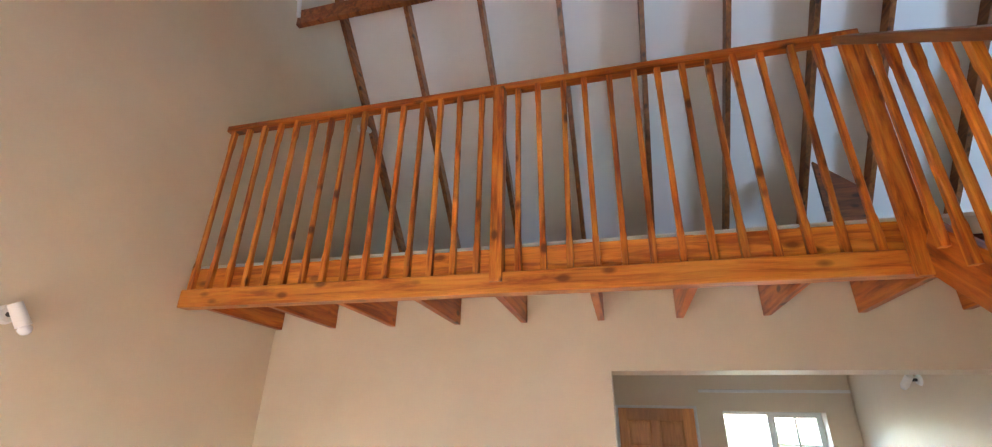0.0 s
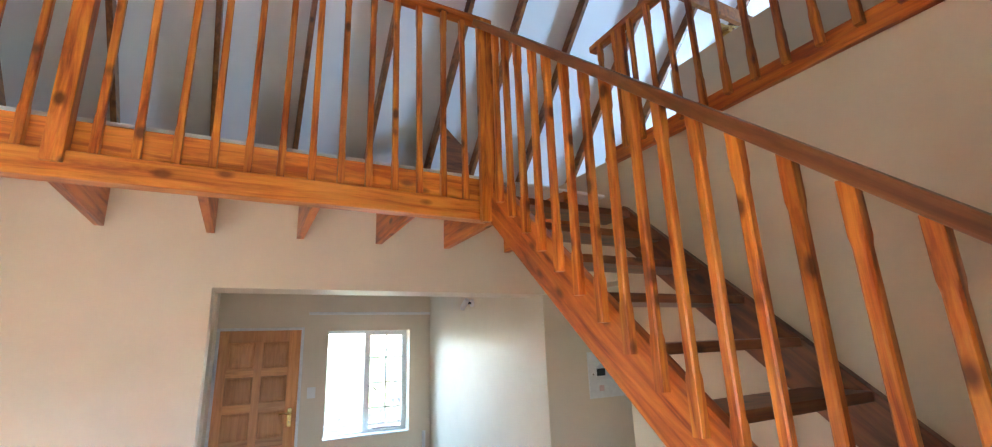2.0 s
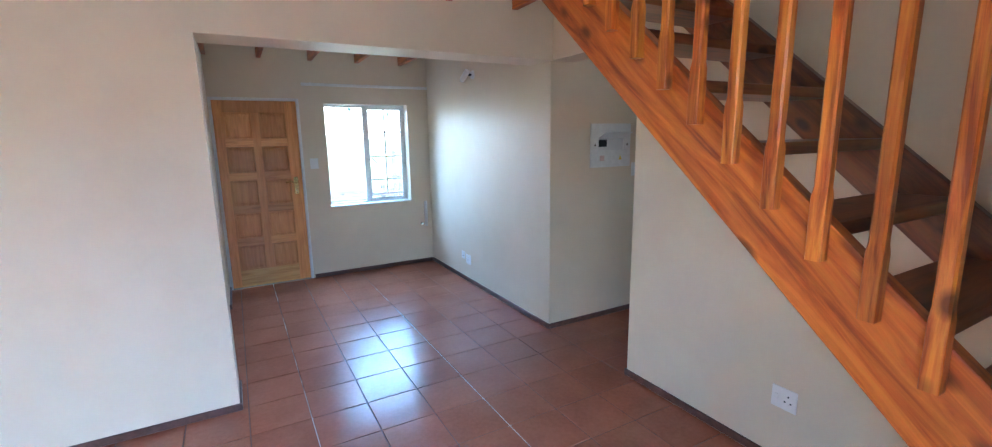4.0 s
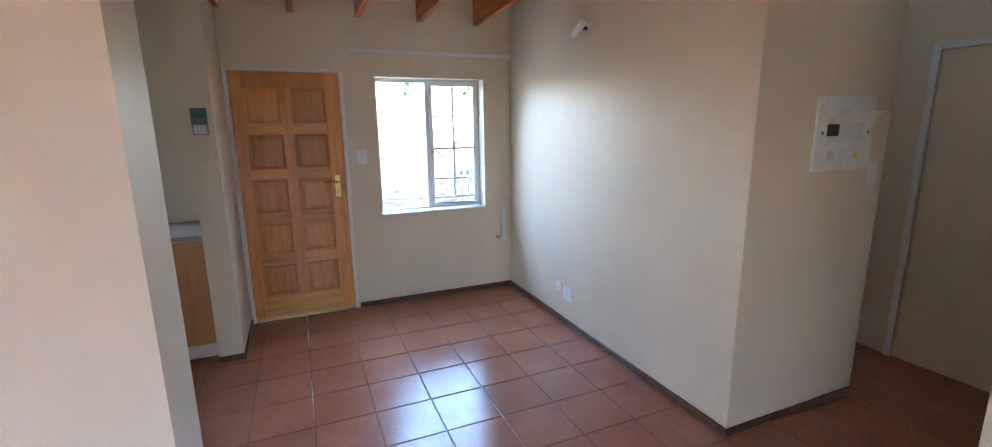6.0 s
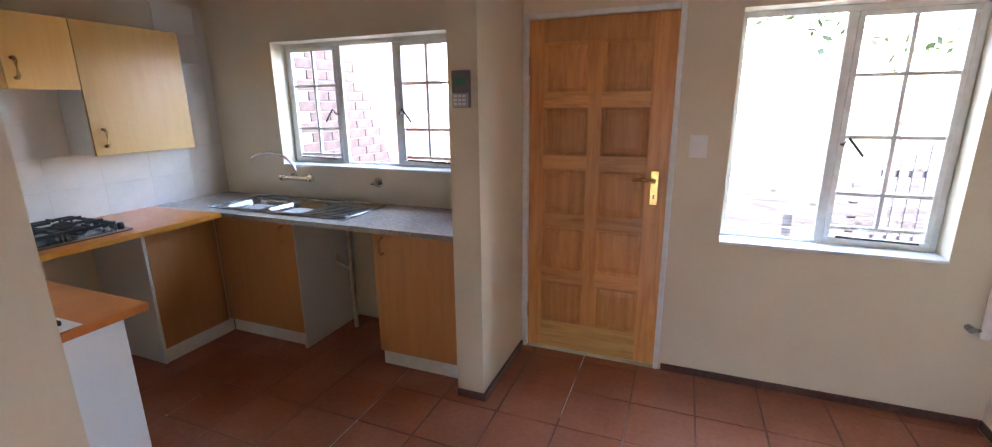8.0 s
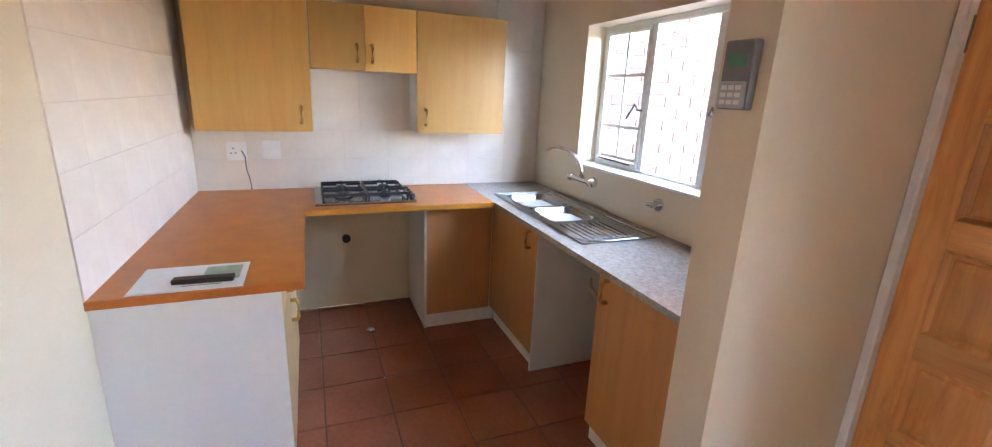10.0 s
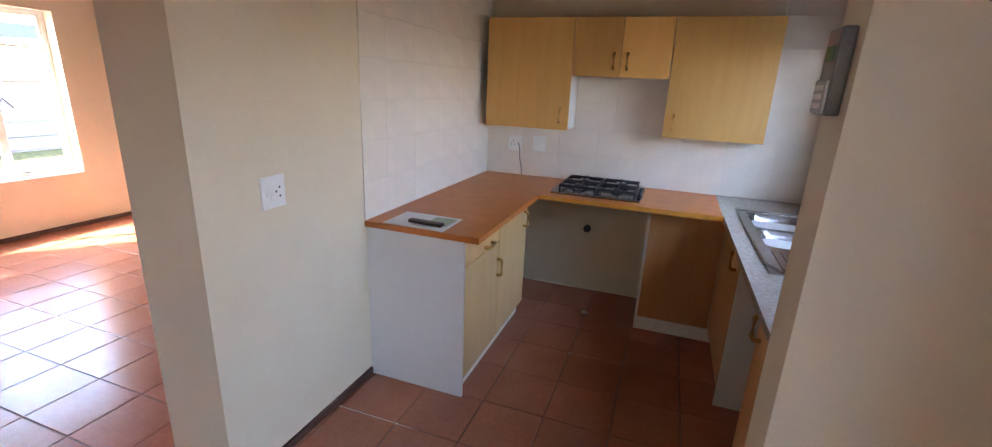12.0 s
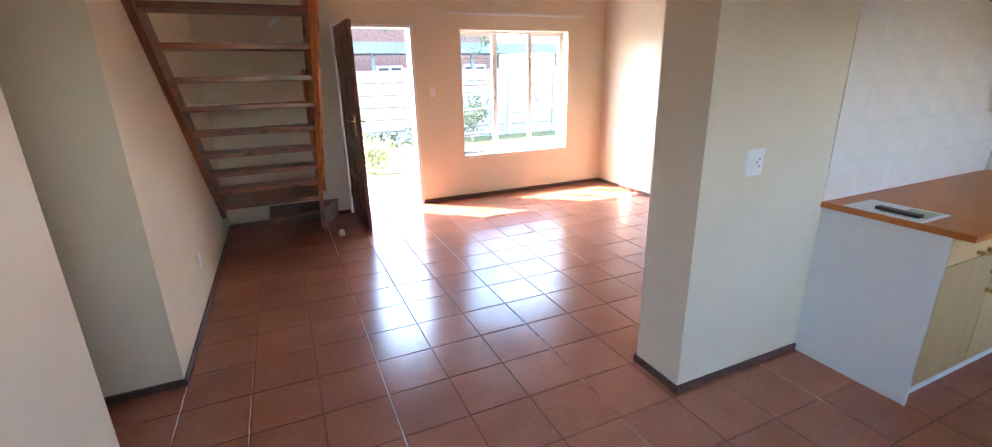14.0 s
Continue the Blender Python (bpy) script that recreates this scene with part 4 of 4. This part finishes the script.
socket_plate("wall_switch", pose(-0.155, YF, 1.39, 0, 0, SOUTH), 0.075, 0.12, "white light switch beside the front door", (), ((0, 0.02), (0, -0.02)))
socket_plate("wall_switch", pose(-0.395, D1, 1.175, 0, 0, SOUTH), 0.115, 0.125, "white switch plate on the dividing wall", ((-0.03, 0.015), (-0.03, -0.02), (-0.012, 0.0)), ((0.03, 0.0), (0.01, -0.02)))
socket_plate("wall_switch", pose(3.205, PY1, 1.33, 0, 0, NORTH), 0.07, 0.12, "white light switch beside the fuse box", (), ((0, 0),))

cord = tagged(mesh_ob("power_cord", tube([(XL + 0.02, 3.68, 1.17), (XL + 0.035, 3.70, 1.13), (XL + 0.03, 3.70, 1.05), (XL + 0.02, 3.715, 0.98), (XL + 0.018, 3.72, CT + 0.004)], 0.004, 8), GREY_PLASTIC, True), "thin grey cord hanging from the kitchen socket", "cord")
outlet = thing("gas_outlet", (XL, 4.30, 0.53), "dark round outlet on the wall under the hob", "outlet")
bm = bmesh.new()
add_cyl(bm, (0, 0, 0), (0.03, 0, 0), 0.03)
part("flange", bm, DARK, outlet, "", True)
cap = turned([(0.028, 0), (0.028, 0.012), (0.02, 0.02), (0.0, 0.021)], 16)
bmesh.ops.translate(cap, vec=(-2.236, 4.404, 0.0005), verts=cap.verts[:])
tagged(mesh_ob("pipe_cap", cap, CHROME, True), "small metal pipe cap on the kitchen floor", "cap")
stop = turned([(0.03, 0), (0.032, 0.012), (0.03, 0.05), (0.018, 0.066), (0.0, 0.068)], 16)
bmesh.ops.translate(stop, vec=(1.18, -0.03, 0.0005), verts=stop.verts[:])
tagged(mesh_ob("door_stop", stop, plain("cream_rubber", (0.62, 0.52, 0.42), 0.6), True), "cream rubber door stop on the floor", "door stop")

kp = thing("alarm_keypad", (-0.207, 5.13, 1.66), "grey alarm keypad with a green display on the wall nib", "keypad")
part("case", bbox(-0.045, 0.045, -0.028, -0.0005, -0.085, 0.085, 0.006, 2), GREY_PLASTIC, kp)
part("flap", bbox(-0.043, 0.043, -0.034, -0.0285, -0.082, -0.015, 0.003, 1), plain("pale_grey_plastic", (0.45, 0.46, 0.46), 0.4), kp)
part("display", bbox(-0.03, 0.03, -0.030, -0.0285, 0.02, 0.05), plain("green_display", (0.10, 0.30, 0.20), 0.2), kp, "green display window")
for r in range(3):
    for c in range(3):
        part("button", bbox(-0.03 + c * 0.022, -0.014 + c * 0.022, -0.0365, -0.0345, -0.072 + r * 0.018, -0.061 + r * 0.018), WHITE_PLASTIC, kp)

pipe = thing("white_pipe", (2.19, YB, 0.49), "short white plastic pipe on the back wall", "pipe")
bm = bmesh.new()
add_cyl(bm, (0, -0.03, 0.0), (0, -0.03, 0.33), 0.021)
part("tube", bm, WHITE_PLASTIC, pipe, "", True)
bm = bmesh.new()
add_cyl(bm, (-0.055, 0, 0.035), (-0.055, -0.04, 0.035), 0.016)
add_cyl(bm, (-0.055, -0.03, 0.035), (0, -0.03, 0.035), 0.008)
part("valve", bm, STEEL, pipe, "small metal valve", True)


def fuse_box():
    x0, x1, z0, z1 = 2.69, 3.14, 1.362, 1.732
    e = thing("fuse_box", (x0, PY1, z0), "white fuse box with its flap open", "fuse box")
    w, h = x1 - x0, z1 - z0
    wa, wb, wc, wd = 0.08, w - 0.08, 0.145, 0.245
    bm = boxes([(0, wa, -0.012, -0.0005, 0, h), (wb, w, -0.012, -0.0005, 0, h), (wa, wb, -0.012, -0.0005, 0, wc), (wa, wb, -0.012, -0.0005, wd, h)])
    part("cover", bm, WHITE_PAINT, e)
    part("recess", bbox(wa, wb, -0.003, -0.0005, wc, wd), WHITE_BOARD, e)
    for k in range(4):
        part("breaker", bbox(wa + 0.012 + k * 0.022, wa + 0.031 + k * 0.022, -0.010, -0.003, wc + 0.03, wd - 0.012), DARK, e, "black circuit breaker")
    fl = bmesh.new()
    add_box(fl, wa - 0.005, wb + 0.005, -0.002, 0.002, 0, 0.11)
    bmesh.ops.transform(fl, matrix=Matrix.Translation((0, -0.014, wd)) @ Matrix.Rotation(radians(62), 4, 'X'), verts=fl.verts[:])
    part("flap", fl, WHITE_PLASTIC, e, "white plastic flap lifted open")
    part("warning_sticker", prism([(w - 0.135, 0.06), (w - 0.10, 0.06), (w - 0.1175, 0.10)], 'y', -0.0135, -0.0122), plain("yellow_sticker", (0.75, 0.55, 0.05), 0.5), e, "yellow triangular warning sticker")
    part("label_sticker", bbox(0.10, 0.15, -0.0135, -0.0122, 0.055, 0.10), plain("pink_sticker", (0.75, 0.55, 0.50), 0.6), e)
    for x in (0.045, w - 0.04):
        bm = bmesh.new()
        add_cyl(bm, (x, -0.012, 0.19), (x, -0.016, 0.19), 0.008, seg=10)
        part("screw", bm, STEEL, e)


fuse_box()


def spot(name, at, normal, lab, aim):
    """A wall spot: round base, arm, white can and bulb."""
    e = thing(name, at, lab, "spotlight", "wall spotlights")
    n = Vector(normal)
    bm = bmesh.new()
    add_cyl(bm, n * 0.0005, n * 0.02, 0.045, 0.035)
    part("base", bm, WHITE_PLASTIC, e, "", True)
    bm = bmesh.new()
    add_cyl(bm, n * 0.02, n * 0.07, 0.012)
    add_cyl(bm, n * 0.07 + Vector((0, 0.02, 0)), n * 0.07 - Vector((0, 0.02, 0)), 0.014)
    part("arm", bm, DARK, e, "black joint", True)
    a = Vector(aim).normalized()
    c = n * 0.085
    bm = bmesh.new()
    add_cyl(bm, c - a * 0.05, c + a * 0.06, 0.028, 0.030, 18)
    can = part("can", bm, WHITE_PLASTIC, e, "", True)
    bm = bmesh.new()
    bmesh.ops.create_uvsphere(bm, u_segments=14, v_segments=10, radius=0.027, matrix=Matrix.Translation(c + a * 0.075))
    part("bulb", bm, BULB, can, "unlit frosted bulb", True)


spot("wall_spotlight", (XL, 1.335, 2.305), (1, 0, 0), "white wall spotlight with unlit bulb on the tall wall", (0.25, 0.45, -0.85))
spot("wall_spotlight", (XR, 4.48, 2.26), (-1, 0, 0), "white wall spotlight with unlit bulb on the dining wall", (-0.1, 0.75, -0.6))
spot("wall_spotlight", (XL, 3.80, 4.94), (1, 0, 0), "white lamp holder high on the loft wall", (0.6, 0.0, -0.6))


spot("wall_spotlight", (1.50, YF, 2.16), (0, 1, 0), "white wall spotlight with unlit bulb above the stair foot", (0.55, 0.3, -0.55))


def curtain_rod(name, x0, x1, y, z, wall_y, lab):
    e = thing(name, ((x0 + x1) / 2, wall_y, z), lab, "curtain rod")
    h = (x1 - x0) / 2
    part("rail", bbox(-h, h, y - wall_y - 0.008, y - wall_y + 0.008, -0.016, 0.016, 0.003, 1), WHITE_PAINT, e)
    for x in (-h + 0.1, 0, h - 0.1):
        lo, hi = sorted((0.0, y - wall_y))
        part("bracket", bbox(x - 0.012, x + 0.012, lo, hi, -0.01, 0.022, 0.002, 1), WHITE_PAINT, e)


curtain_rod("curtain_rail", 0.785, 2.262, YB - 0.05, 2.24, YB, "white curtain rail over the dining window")
curtain_rod("curtain_rail", -2.285, -0.40, YF + 0.045, 2.29, YF, "white curtain rail over the front window")
tagged(mesh_ob("roof_cable", tube([(XL + 0.02, 2.55, 5.35), (XL + 0.03, 2.50, 5.55), (XL + 0.025, 2.44, 5.9), (XL + 0.02, 2.4, 6.3)], 0.02, 8), WHITE_PAINT, True), "white conduit at the end of the roof beam", "conduit")
bl = thing("brass_spotlight", (3.92, 2.10, 4.58), "brass spotlight on the upper landing wall", "spotlight")
bm = turned([(0.03, 0.0), (0.035, 0.02), (0.05, 0.06), (0.075, 0.10), (0.07, 0.102), (0.04, 0.07), (0.0, 0.065)], 18)
bmesh.ops.transform(bm, matrix=Matrix.Translation((-0.02, 0.03, 0.03)) @ Matrix.Rotation(radians(-70), 4, 'X'), verts=bm.verts[:])
part("shade", bm, BRASS, bl, "", True)
part("arm", tube([(0.05, 0, 0.0), (0.05, 0, 0.04), (0.0, 0.02, 0.05), (-0.02, 0.03, 0.04)], 0.01, 8), BRASS, bl, "", True)

# kitchen splash tiles
splash = thing("wall_tiles_kitchen", (0, 0, 0), "cream glazed wall tiles in faint rows round the kitchen", "wall tiles", kind="structure")
TW, TH = 0.30, 0.20


def wall_tile_mesh(w, h, axis):
    bm = bbox(0, w, 0.0, 0.006, 0, h) if axis == 'x' else bbox(0, 0.006, 0, w, 0, h)
    bmesh.ops.bevel(bm, geom=bm.edges[:], offset=0.0003, segments=1, affect='EDGES')
    return shared("wall_tile", bm, KTILE)


made_tiles = {}


def lay(axis, u0, u1, z0, z1, fixed, flip, skip=()):
    z = z0
    while z < z1 - 0.02:
        h = min(TH, z1 - z)
        u = u0
        while u < u1 - 0.02:
            w = min(TW, u1 - u)
            cu, cz = u + w / 2, z + h / 2
            if not any(s[0] < cu < s[1] and s[2] < cz < s[3] for s in skip):
                key = (round(w, 3), round(h, 3), axis)
                if key not in made_tiles:
                    made_tiles[key] = wall_tile_mesh(w - 0.0006, h - 0.0006, axis)
                o = new("wall_tile", made_tiles[key])
                o.parent = splash
                d = random.uniform(-0.0001, 0.0001) + (-0.006 if flip else 0.0)
                o.location = (u, fixed + d, z) if axis == 'x' else (fixed + d, u, z)
            u += TW
        z += TH


lay('x', XL + 0.008, -0.975, CT + 0.001, JB - 0.05, D1, False)
lay('y', D1 + 0.008, YB - 0.008, CT + 0.001, 1.31, XL, False)
lay('y', 4.127, 4.80, 1.31, 1.70, XL, False)
lay('y', 5.415, YB - 0.008, 1.31, 2.31, XL, False)


# ---- outside ----
GRASS = plain("dry_lawn", (0.13, 0.15, 0.05), 0.9, var=0.35, scale=9, bumpy=0.8)
PAVE = plain("pale_concrete_paving", (0.24, 0.225, 0.20), 0.85, var=0.1, scale=6, bumpy=0.3)
CONC = plain("grey_precast_concrete", (0.25, 0.255, 0.265), 0.8, var=0.07, scale=5, bumpy=0.2)
BRICK = plain("face_brick", (0.17, 0.098, 0.078), 0.85, var=0.2, scale=12, bumpy=0.4)
MORTAR = plain("grey_mortar", (0.26, 0.25, 0.235), 0.9)
TIMBER_GREY = wood("weathered_timber", (0.085, 0.088, 0.10), (0.06, 0.062, 0.072), (0.035, 0.036, 0.042), 'x', 0.8, 0.0)
LEAF = plain("green_leaf", (0.042, 0.08, 0.025), 0.55, var=0.4, scale=6)
LEAF_PALE = plain("pale_flowering_leaf", (0.30, 0.36, 0.16), 0.6, var=0.4, scale=6)
BARK = plain("pale_bark", (0.34, 0.28, 0.22), 0.9, var=0.25, scale=7, bumpy=0.8)
STEELBLUE = plain("blue_grey_steel_sheet", (0.10, 0.14, 0.18), 0.45, var=0.1)
ROOFT = plain("dark_roof_tile", (0.16, 0.11, 0.09), 0.8, var=0.2)
ground = structure("ground", boxes([(-400, 400, -400, 400, -0.3, -0.13)]), GRASS, "dry lawn and earth round the house", "ground")
structure("pavement", bbox(-3.2, 6.5, -3.0, YF - T, -0.135, -0.03), PAVE, "pale concrete paving before the front door", "paving")
structure("yard_paving", bbox(-3.2, 6.5, YB + T, 10.5, -0.135, -0.03), PAVE, "pale concrete yard behind the house", "paving")


def precast_wall(y, x0, x1, top):
    e = thing("garden_wall", (0, y, 0), "pale grey precast concrete panel wall round the garden", "garden wall")
    n = int((x1 - x0) / 1.5)
    for i in range(n + 1):
        x = x0 + i * 1.5
        part("post", bbox(x - 0.06, x + 0.06, -0.06, 0.06, -0.15, top + 0.05, 0.01, 1), CONC, e)
        if i < n:
            rows = 6
            for r in range(rows):
                h = (top + 0.13) / rows
                part("panel", bbox(x + 0.06, x + 1.44, -0.025, 0.025, -0.13 + r * h, -0.13 + (r + 1) * h - 0.014, 0.010, 1), CONC, e)


precast_wall(-7.7, -9.0, 7.5, 1.72)


def house(name, x0, x1, y0, y1, h, lab, facing):
    e = thing(name, ((x0 + x1) / 2, (y0 + y1) / 2, -0.13), lab, "house")
    w, d = (x1 - x0) / 2, (y1 - y0) / 2
    part("wall", bbox(-w, w, -d, d, 0, h), BRICK, e, "red-brown face brick wall")
    part("band", bbox(-w - 0.01, w + 0.01, -d - 0.01, d + 0.01, h * 0.78, h * 0.9), CONC, e, "white painted band")
    part("roof", prism([(-d - 0.4, h), (d + 0.4, h), (0, h + 1.6)], 'x', -w - 0.3, w + 0.3), ROOFT, e, "dark tiled gable roof")
    for k in range(4):
        x = -w + 1.2 + k * (2 * w - 2.4) / 3
        fy = facing * d
        wd = part("window", bbox(x - 0.55, x + 0.55, fy - 0.03, fy + 0.03, 1.0, 2.1), WHITE_PAINT, e)
        for c in (-1, 1):
            part("pane", bbox(x + c * 0.27 - 0.22, x + c * 0.27 + 0.22, fy - 0.04, fy + 0.04, 1.08, 2.02), DARK, wd)


house("neighbour_house", -8, 6, -24, -16, 4.6, "brick house with white band beyond the garden wall", 1)
car = thing("carport", (-1.0, -11.5, -0.13), "blue-grey steel carport behind the garden wall", "carport")
part("roof", bbox(-6.5, 6.5, -2.6, 2.6, 2.45, 2.52), STEELBLUE, car)
part("fascia", bbox(-6.5, 6.5, 2.6, 2.66, 2.30, 2.60), STEELBLUE, car)
for x in (-6, -3, 0, 3, 6):
    for y in (-2.3, 2.3):
        part("post", bbox(x - 0.05, x + 0.05, y - 0.05, y + 0.05, 0, 2.45), STEELBLUE, car)


def leaves(bm, n, centre, radii, size, seed):
    """Loose leaf blades in clumps about a centre."""
    rnd = random.Random(seed)
    clumps = [Vector((rnd.gauss(0, 0.5), rnd.gauss(0, 0.5), rnd.gauss(0, 0.5))) for _ in range(max(6, n // 60))]
    for i in range(n):
        c = rnd.choice(clumps) + Vector((rnd.gauss(0, 0.22), rnd.gauss(0, 0.22), rnd.gauss(0, 0.22)))
        p = Vector(centre) + Vector((c.x * radii[0], c.y * radii[1], c.z * radii[2]))
        a, b = Vector((rnd.gauss(0, 1), rnd.gauss(0, 1), rnd.gauss(0, 1))).normalized(), Vector((rnd.gauss(0, 1), rnd.gauss(0, 1), rnd.gauss(0, 1))).normalized()
        s = size * rnd.uniform(0.6, 1.3)
        vs = [bm.verts.new(p), bm.verts.new(p + a * s * 0.5 + b * s * 0.25), bm.verts.new(p + a * s), bm.verts.new(p + a * s * 0.5 - b * s * 0.25)]
        bm.faces.new(vs)


def tree(name, x, y, h, r, lab, seed, n=2600):
    e = thing(name, (x, y, -0.13), lab, "tree")
    rnd = random.Random(seed)
    pts = [(0, 0, 0), (0.05, 0.02, h * 0.25), (-0.06, 0.05, h * 0.5), (0.03, 0, h * 0.72)]
    bm = bmesh.new()
    rr = [0.16, 0.13, 0.10, 0.06]
    for (p, q, a, b) in zip(pts, pts[1:], rr, rr[1:]):
        add_cyl(bm, p, q, a, b, 10)
    part("trunk", bm, BARK, e, "", True)
    for k in range(7):
        a = rnd.uniform(0, 6.28)
        z = h * rnd.uniform(0.4, 0.7)
        q = (math.cos(a) * r * 0.7, math.sin(a) * r * 0.7, z + r * rnd.uniform(0.3, 0.7))
        part("limb", tube([(0, 0, z), (q[0] * 0.5, q[1] * 0.5, z + (q[2] - z) * 0.6), q], 0.035, 6), BARK, e, "", True)
    bm = bmesh.new()
    leaves(bm, n, (0, 0, h * 0.8), (r, r, r * 0.7), 0.22, seed)
    part("crown", bm, LEAF, e, "loose green crown")


def bush(name, x, y, r, h, mt, lab, seed, n=900, size=0.10):
    e = thing(name, (x, y, -0.13), lab, "bush")
    rnd = random.Random(seed)
    for k in range(8):
        a = rnd.uniform(0, 6.28)
        part("stem", tube([(0, 0, 0), (math.cos(a) * r * 0.3, math.sin(a) * r * 0.3, h * 0.5), (math.cos(a) * r * 0.6, math.sin(a) * r * 0.6, h * 0.85)], 0.008, 5), BARK, e)
    bm = bmesh.new()
    leaves(bm, n, (0, 0, h * 0.55), (r, r, h * 0.42), size, seed)
    part("foliage", bm, mt, e)


tree("garden_tree", -1.75, -4.6, 5.2, 1.9, "pale-trunked garden tree before the front window", 3)
bush("garden_bush", -1.2, -4.4, 0.28, 1.35, LEAF, "narrow green bush before the front window", 5)
bush("garden_bush", 0.15, -3.6, 0.42, 0.75, LEAF_PALE, "pale flowering bush beside the front path", 7, 1100)
bush("garden_bush", -2.9, -6.6, 0.6, 1.3, LEAF, "green bush against the garden wall", 9)
bush("garden_bush", -0.2, -6.9, 0.8, 0.35, LEAF, "low green growth along the garden wall", 11)
tree("yard_tree", 1.2, 14.5, 6.5, 2.8, "leafy tree behind the yard fence", 13, 3600)
tree("yard_tree", 5.0, 13.5, 5.5, 2.4, "leafy tree behind the yard fence", 15, 2600)

fence = thing("slat_fence", (0, 9.2, -0.03), "grey timber slat fence at the end of the yard", "fence")
for r in range(4):
    part("slat", bbox(0.75, 4.6, -0.012, 0.012, 0.04 + r * 0.165, 0.185 + r * 0.165, 0.003, 1), TIMBER_GREY, fence)
for x in (0.8, 2.6, 4.5):
    part("post", bbox(x - 0.04, x + 0.04, 0.012, 0.09, 0.0, 0.75, 0.004, 1), TIMBER_GREY, fence)
pal = thing("palisade_fence", (0, 8.6, -0.03), "weathered upright palings at the side of the yard", "fence")
for i in range(14):
    x = 2.62 + i * 0.105
    part("paling", bbox(x, x + 0.075, -0.01, 0.01, 0.0, 1.12 + random.uniform(-0.06, 0.12) + (0.25 if i == 0 else 0), 0.003, 1), TIMBER_GREY, pal)
for z in (0.25, 0.9):
    part("rail", bbox(2.6, 4.1, 0.011, 0.05, z, z + 0.07), TIMBER_GREY, pal)


def brick_wall(name, axis, u0, u1, v, z1, lab, thick=0.11):
    e = thing(name, (0, 0, -0.03), lab, "brick wall")
    bl_, bh = 0.222, 0.073
    if axis == 'y':
        part("mortar", bbox(v - thick + 0.006, v - 0.006, u0, u1, 0, z1), MORTAR, e)
    else:
        part("mortar", bbox(u0, u1, v + 0.006, v + thick - 0.006, 0, z1), MORTAR, e)
    me = shared("brick", bbox(0, 0.012, 0, bl_, 0, bh, 0.003, 1) if axis == 'y' else bbox(0, bl_, 0, 0.012, 0, bh, 0.003, 1), BRICK)
    far = bmesh.new()
    r = 0
    z = 0.004
    while z < z1 - bh:
        u = u0 + (0.0 if r % 2 else -0.116)
        while u < u1 - bl_ * 0.6:
            if u >= u0 - 0.001:
                o = (v - 0.009 + random.uniform(-0.001, 0.001), u, z) if axis == 'y' else (u, v - 0.003 + random.uniform(-0.001, 0.001), z)
                if z > 0.75:
                    ob = new("brick", me)
                    ob.parent, ob.location = e, o
                else:
                    add_box(far, o[0], o[0] + (0.012 if axis == 'y' else bl_), o[1], o[1] + (bl_ if axis == 'y' else 0.012), o[2], o[2] + bh)
            u += bl_ + 0.01
        z += bh + 0.01
        r += 1
    tagged(part("lower_bricks", far, BRICK, e), kind="stuff")


brick_wall("brick_wing_wall", 'y', YB + T, 8.4, -2.06, 2.7, "face-brick wing wall beside the kitchen window")
brick_wall("brick_yard_wall", 'x', -2.05, 0.62, 8.4, 1.45, "low face-brick wall across the yard")

# ---- floor tiles ----
floor = thing("floor", (0, 0, 0), "glossy red-brown quarry tile floor", "floor", kind="structure")
PITCH, GAP, X0T, Y0T = 0.328, 0.006, 1.285, 3.10


def tile_mesh(x0, x1, y0, y1):
    bm = bbox(x0, x1, y0, y1, -0.012, 0.0)
    top = [e for e in bm.edges if all(v.co.z > -0.001 for v in e.verts)]
    bmesh.ops.bevel(bm, geom=top, offset=0.002, segments=1, affect='EDGES')
    me = bpy.data.meshes.new("tile")
    bm.to_mesh(me)
    bm.free()
    me.materials.append(TILE)
    return me


SHARED = tile_mesh(-PITCH / 2 + GAP / 2, PITCH / 2 - GAP / 2, -PITCH / 2 + GAP / 2, PITCH / 2 - GAP / 2)
for i in range(-13, 9):
    for j in range(-13, 9):
        cx, cy = X0T + (i + 0.5) * PITCH, Y0T + (j + 0.5) * PITCH
        a, b, c, d = cx - PITCH / 2 + GAP / 2, cx + PITCH / 2 - GAP / 2, cy - PITCH / 2 + GAP / 2, cy + PITCH / 2 - GAP / 2
        a2, b2, c2, d2 = max(a, XL), min(b, 4.05), max(c, YF), min(d, YB)
        if b2 - a2 < 0.02 or d2 - c2 < 0.02:
            continue
        whole = (a2, b2, c2, d2) == (a, b, c, d)
        if cx > XR + 0.2 and not (PY0 - 0.3 < cy < YB):
            continue
        ob = new("tile", SHARED if whole else tile_mesh(a2 - cx, b2 - cx, c2 - cy, d2 - cy))
        ob.location = (cx, cy, random.uniform(-0.0006, 0.0006))
        ob.rotation_euler = (random.gauss(0, 0.0016), random.gauss(0, 0.0016), 0)
        ob.parent = floor
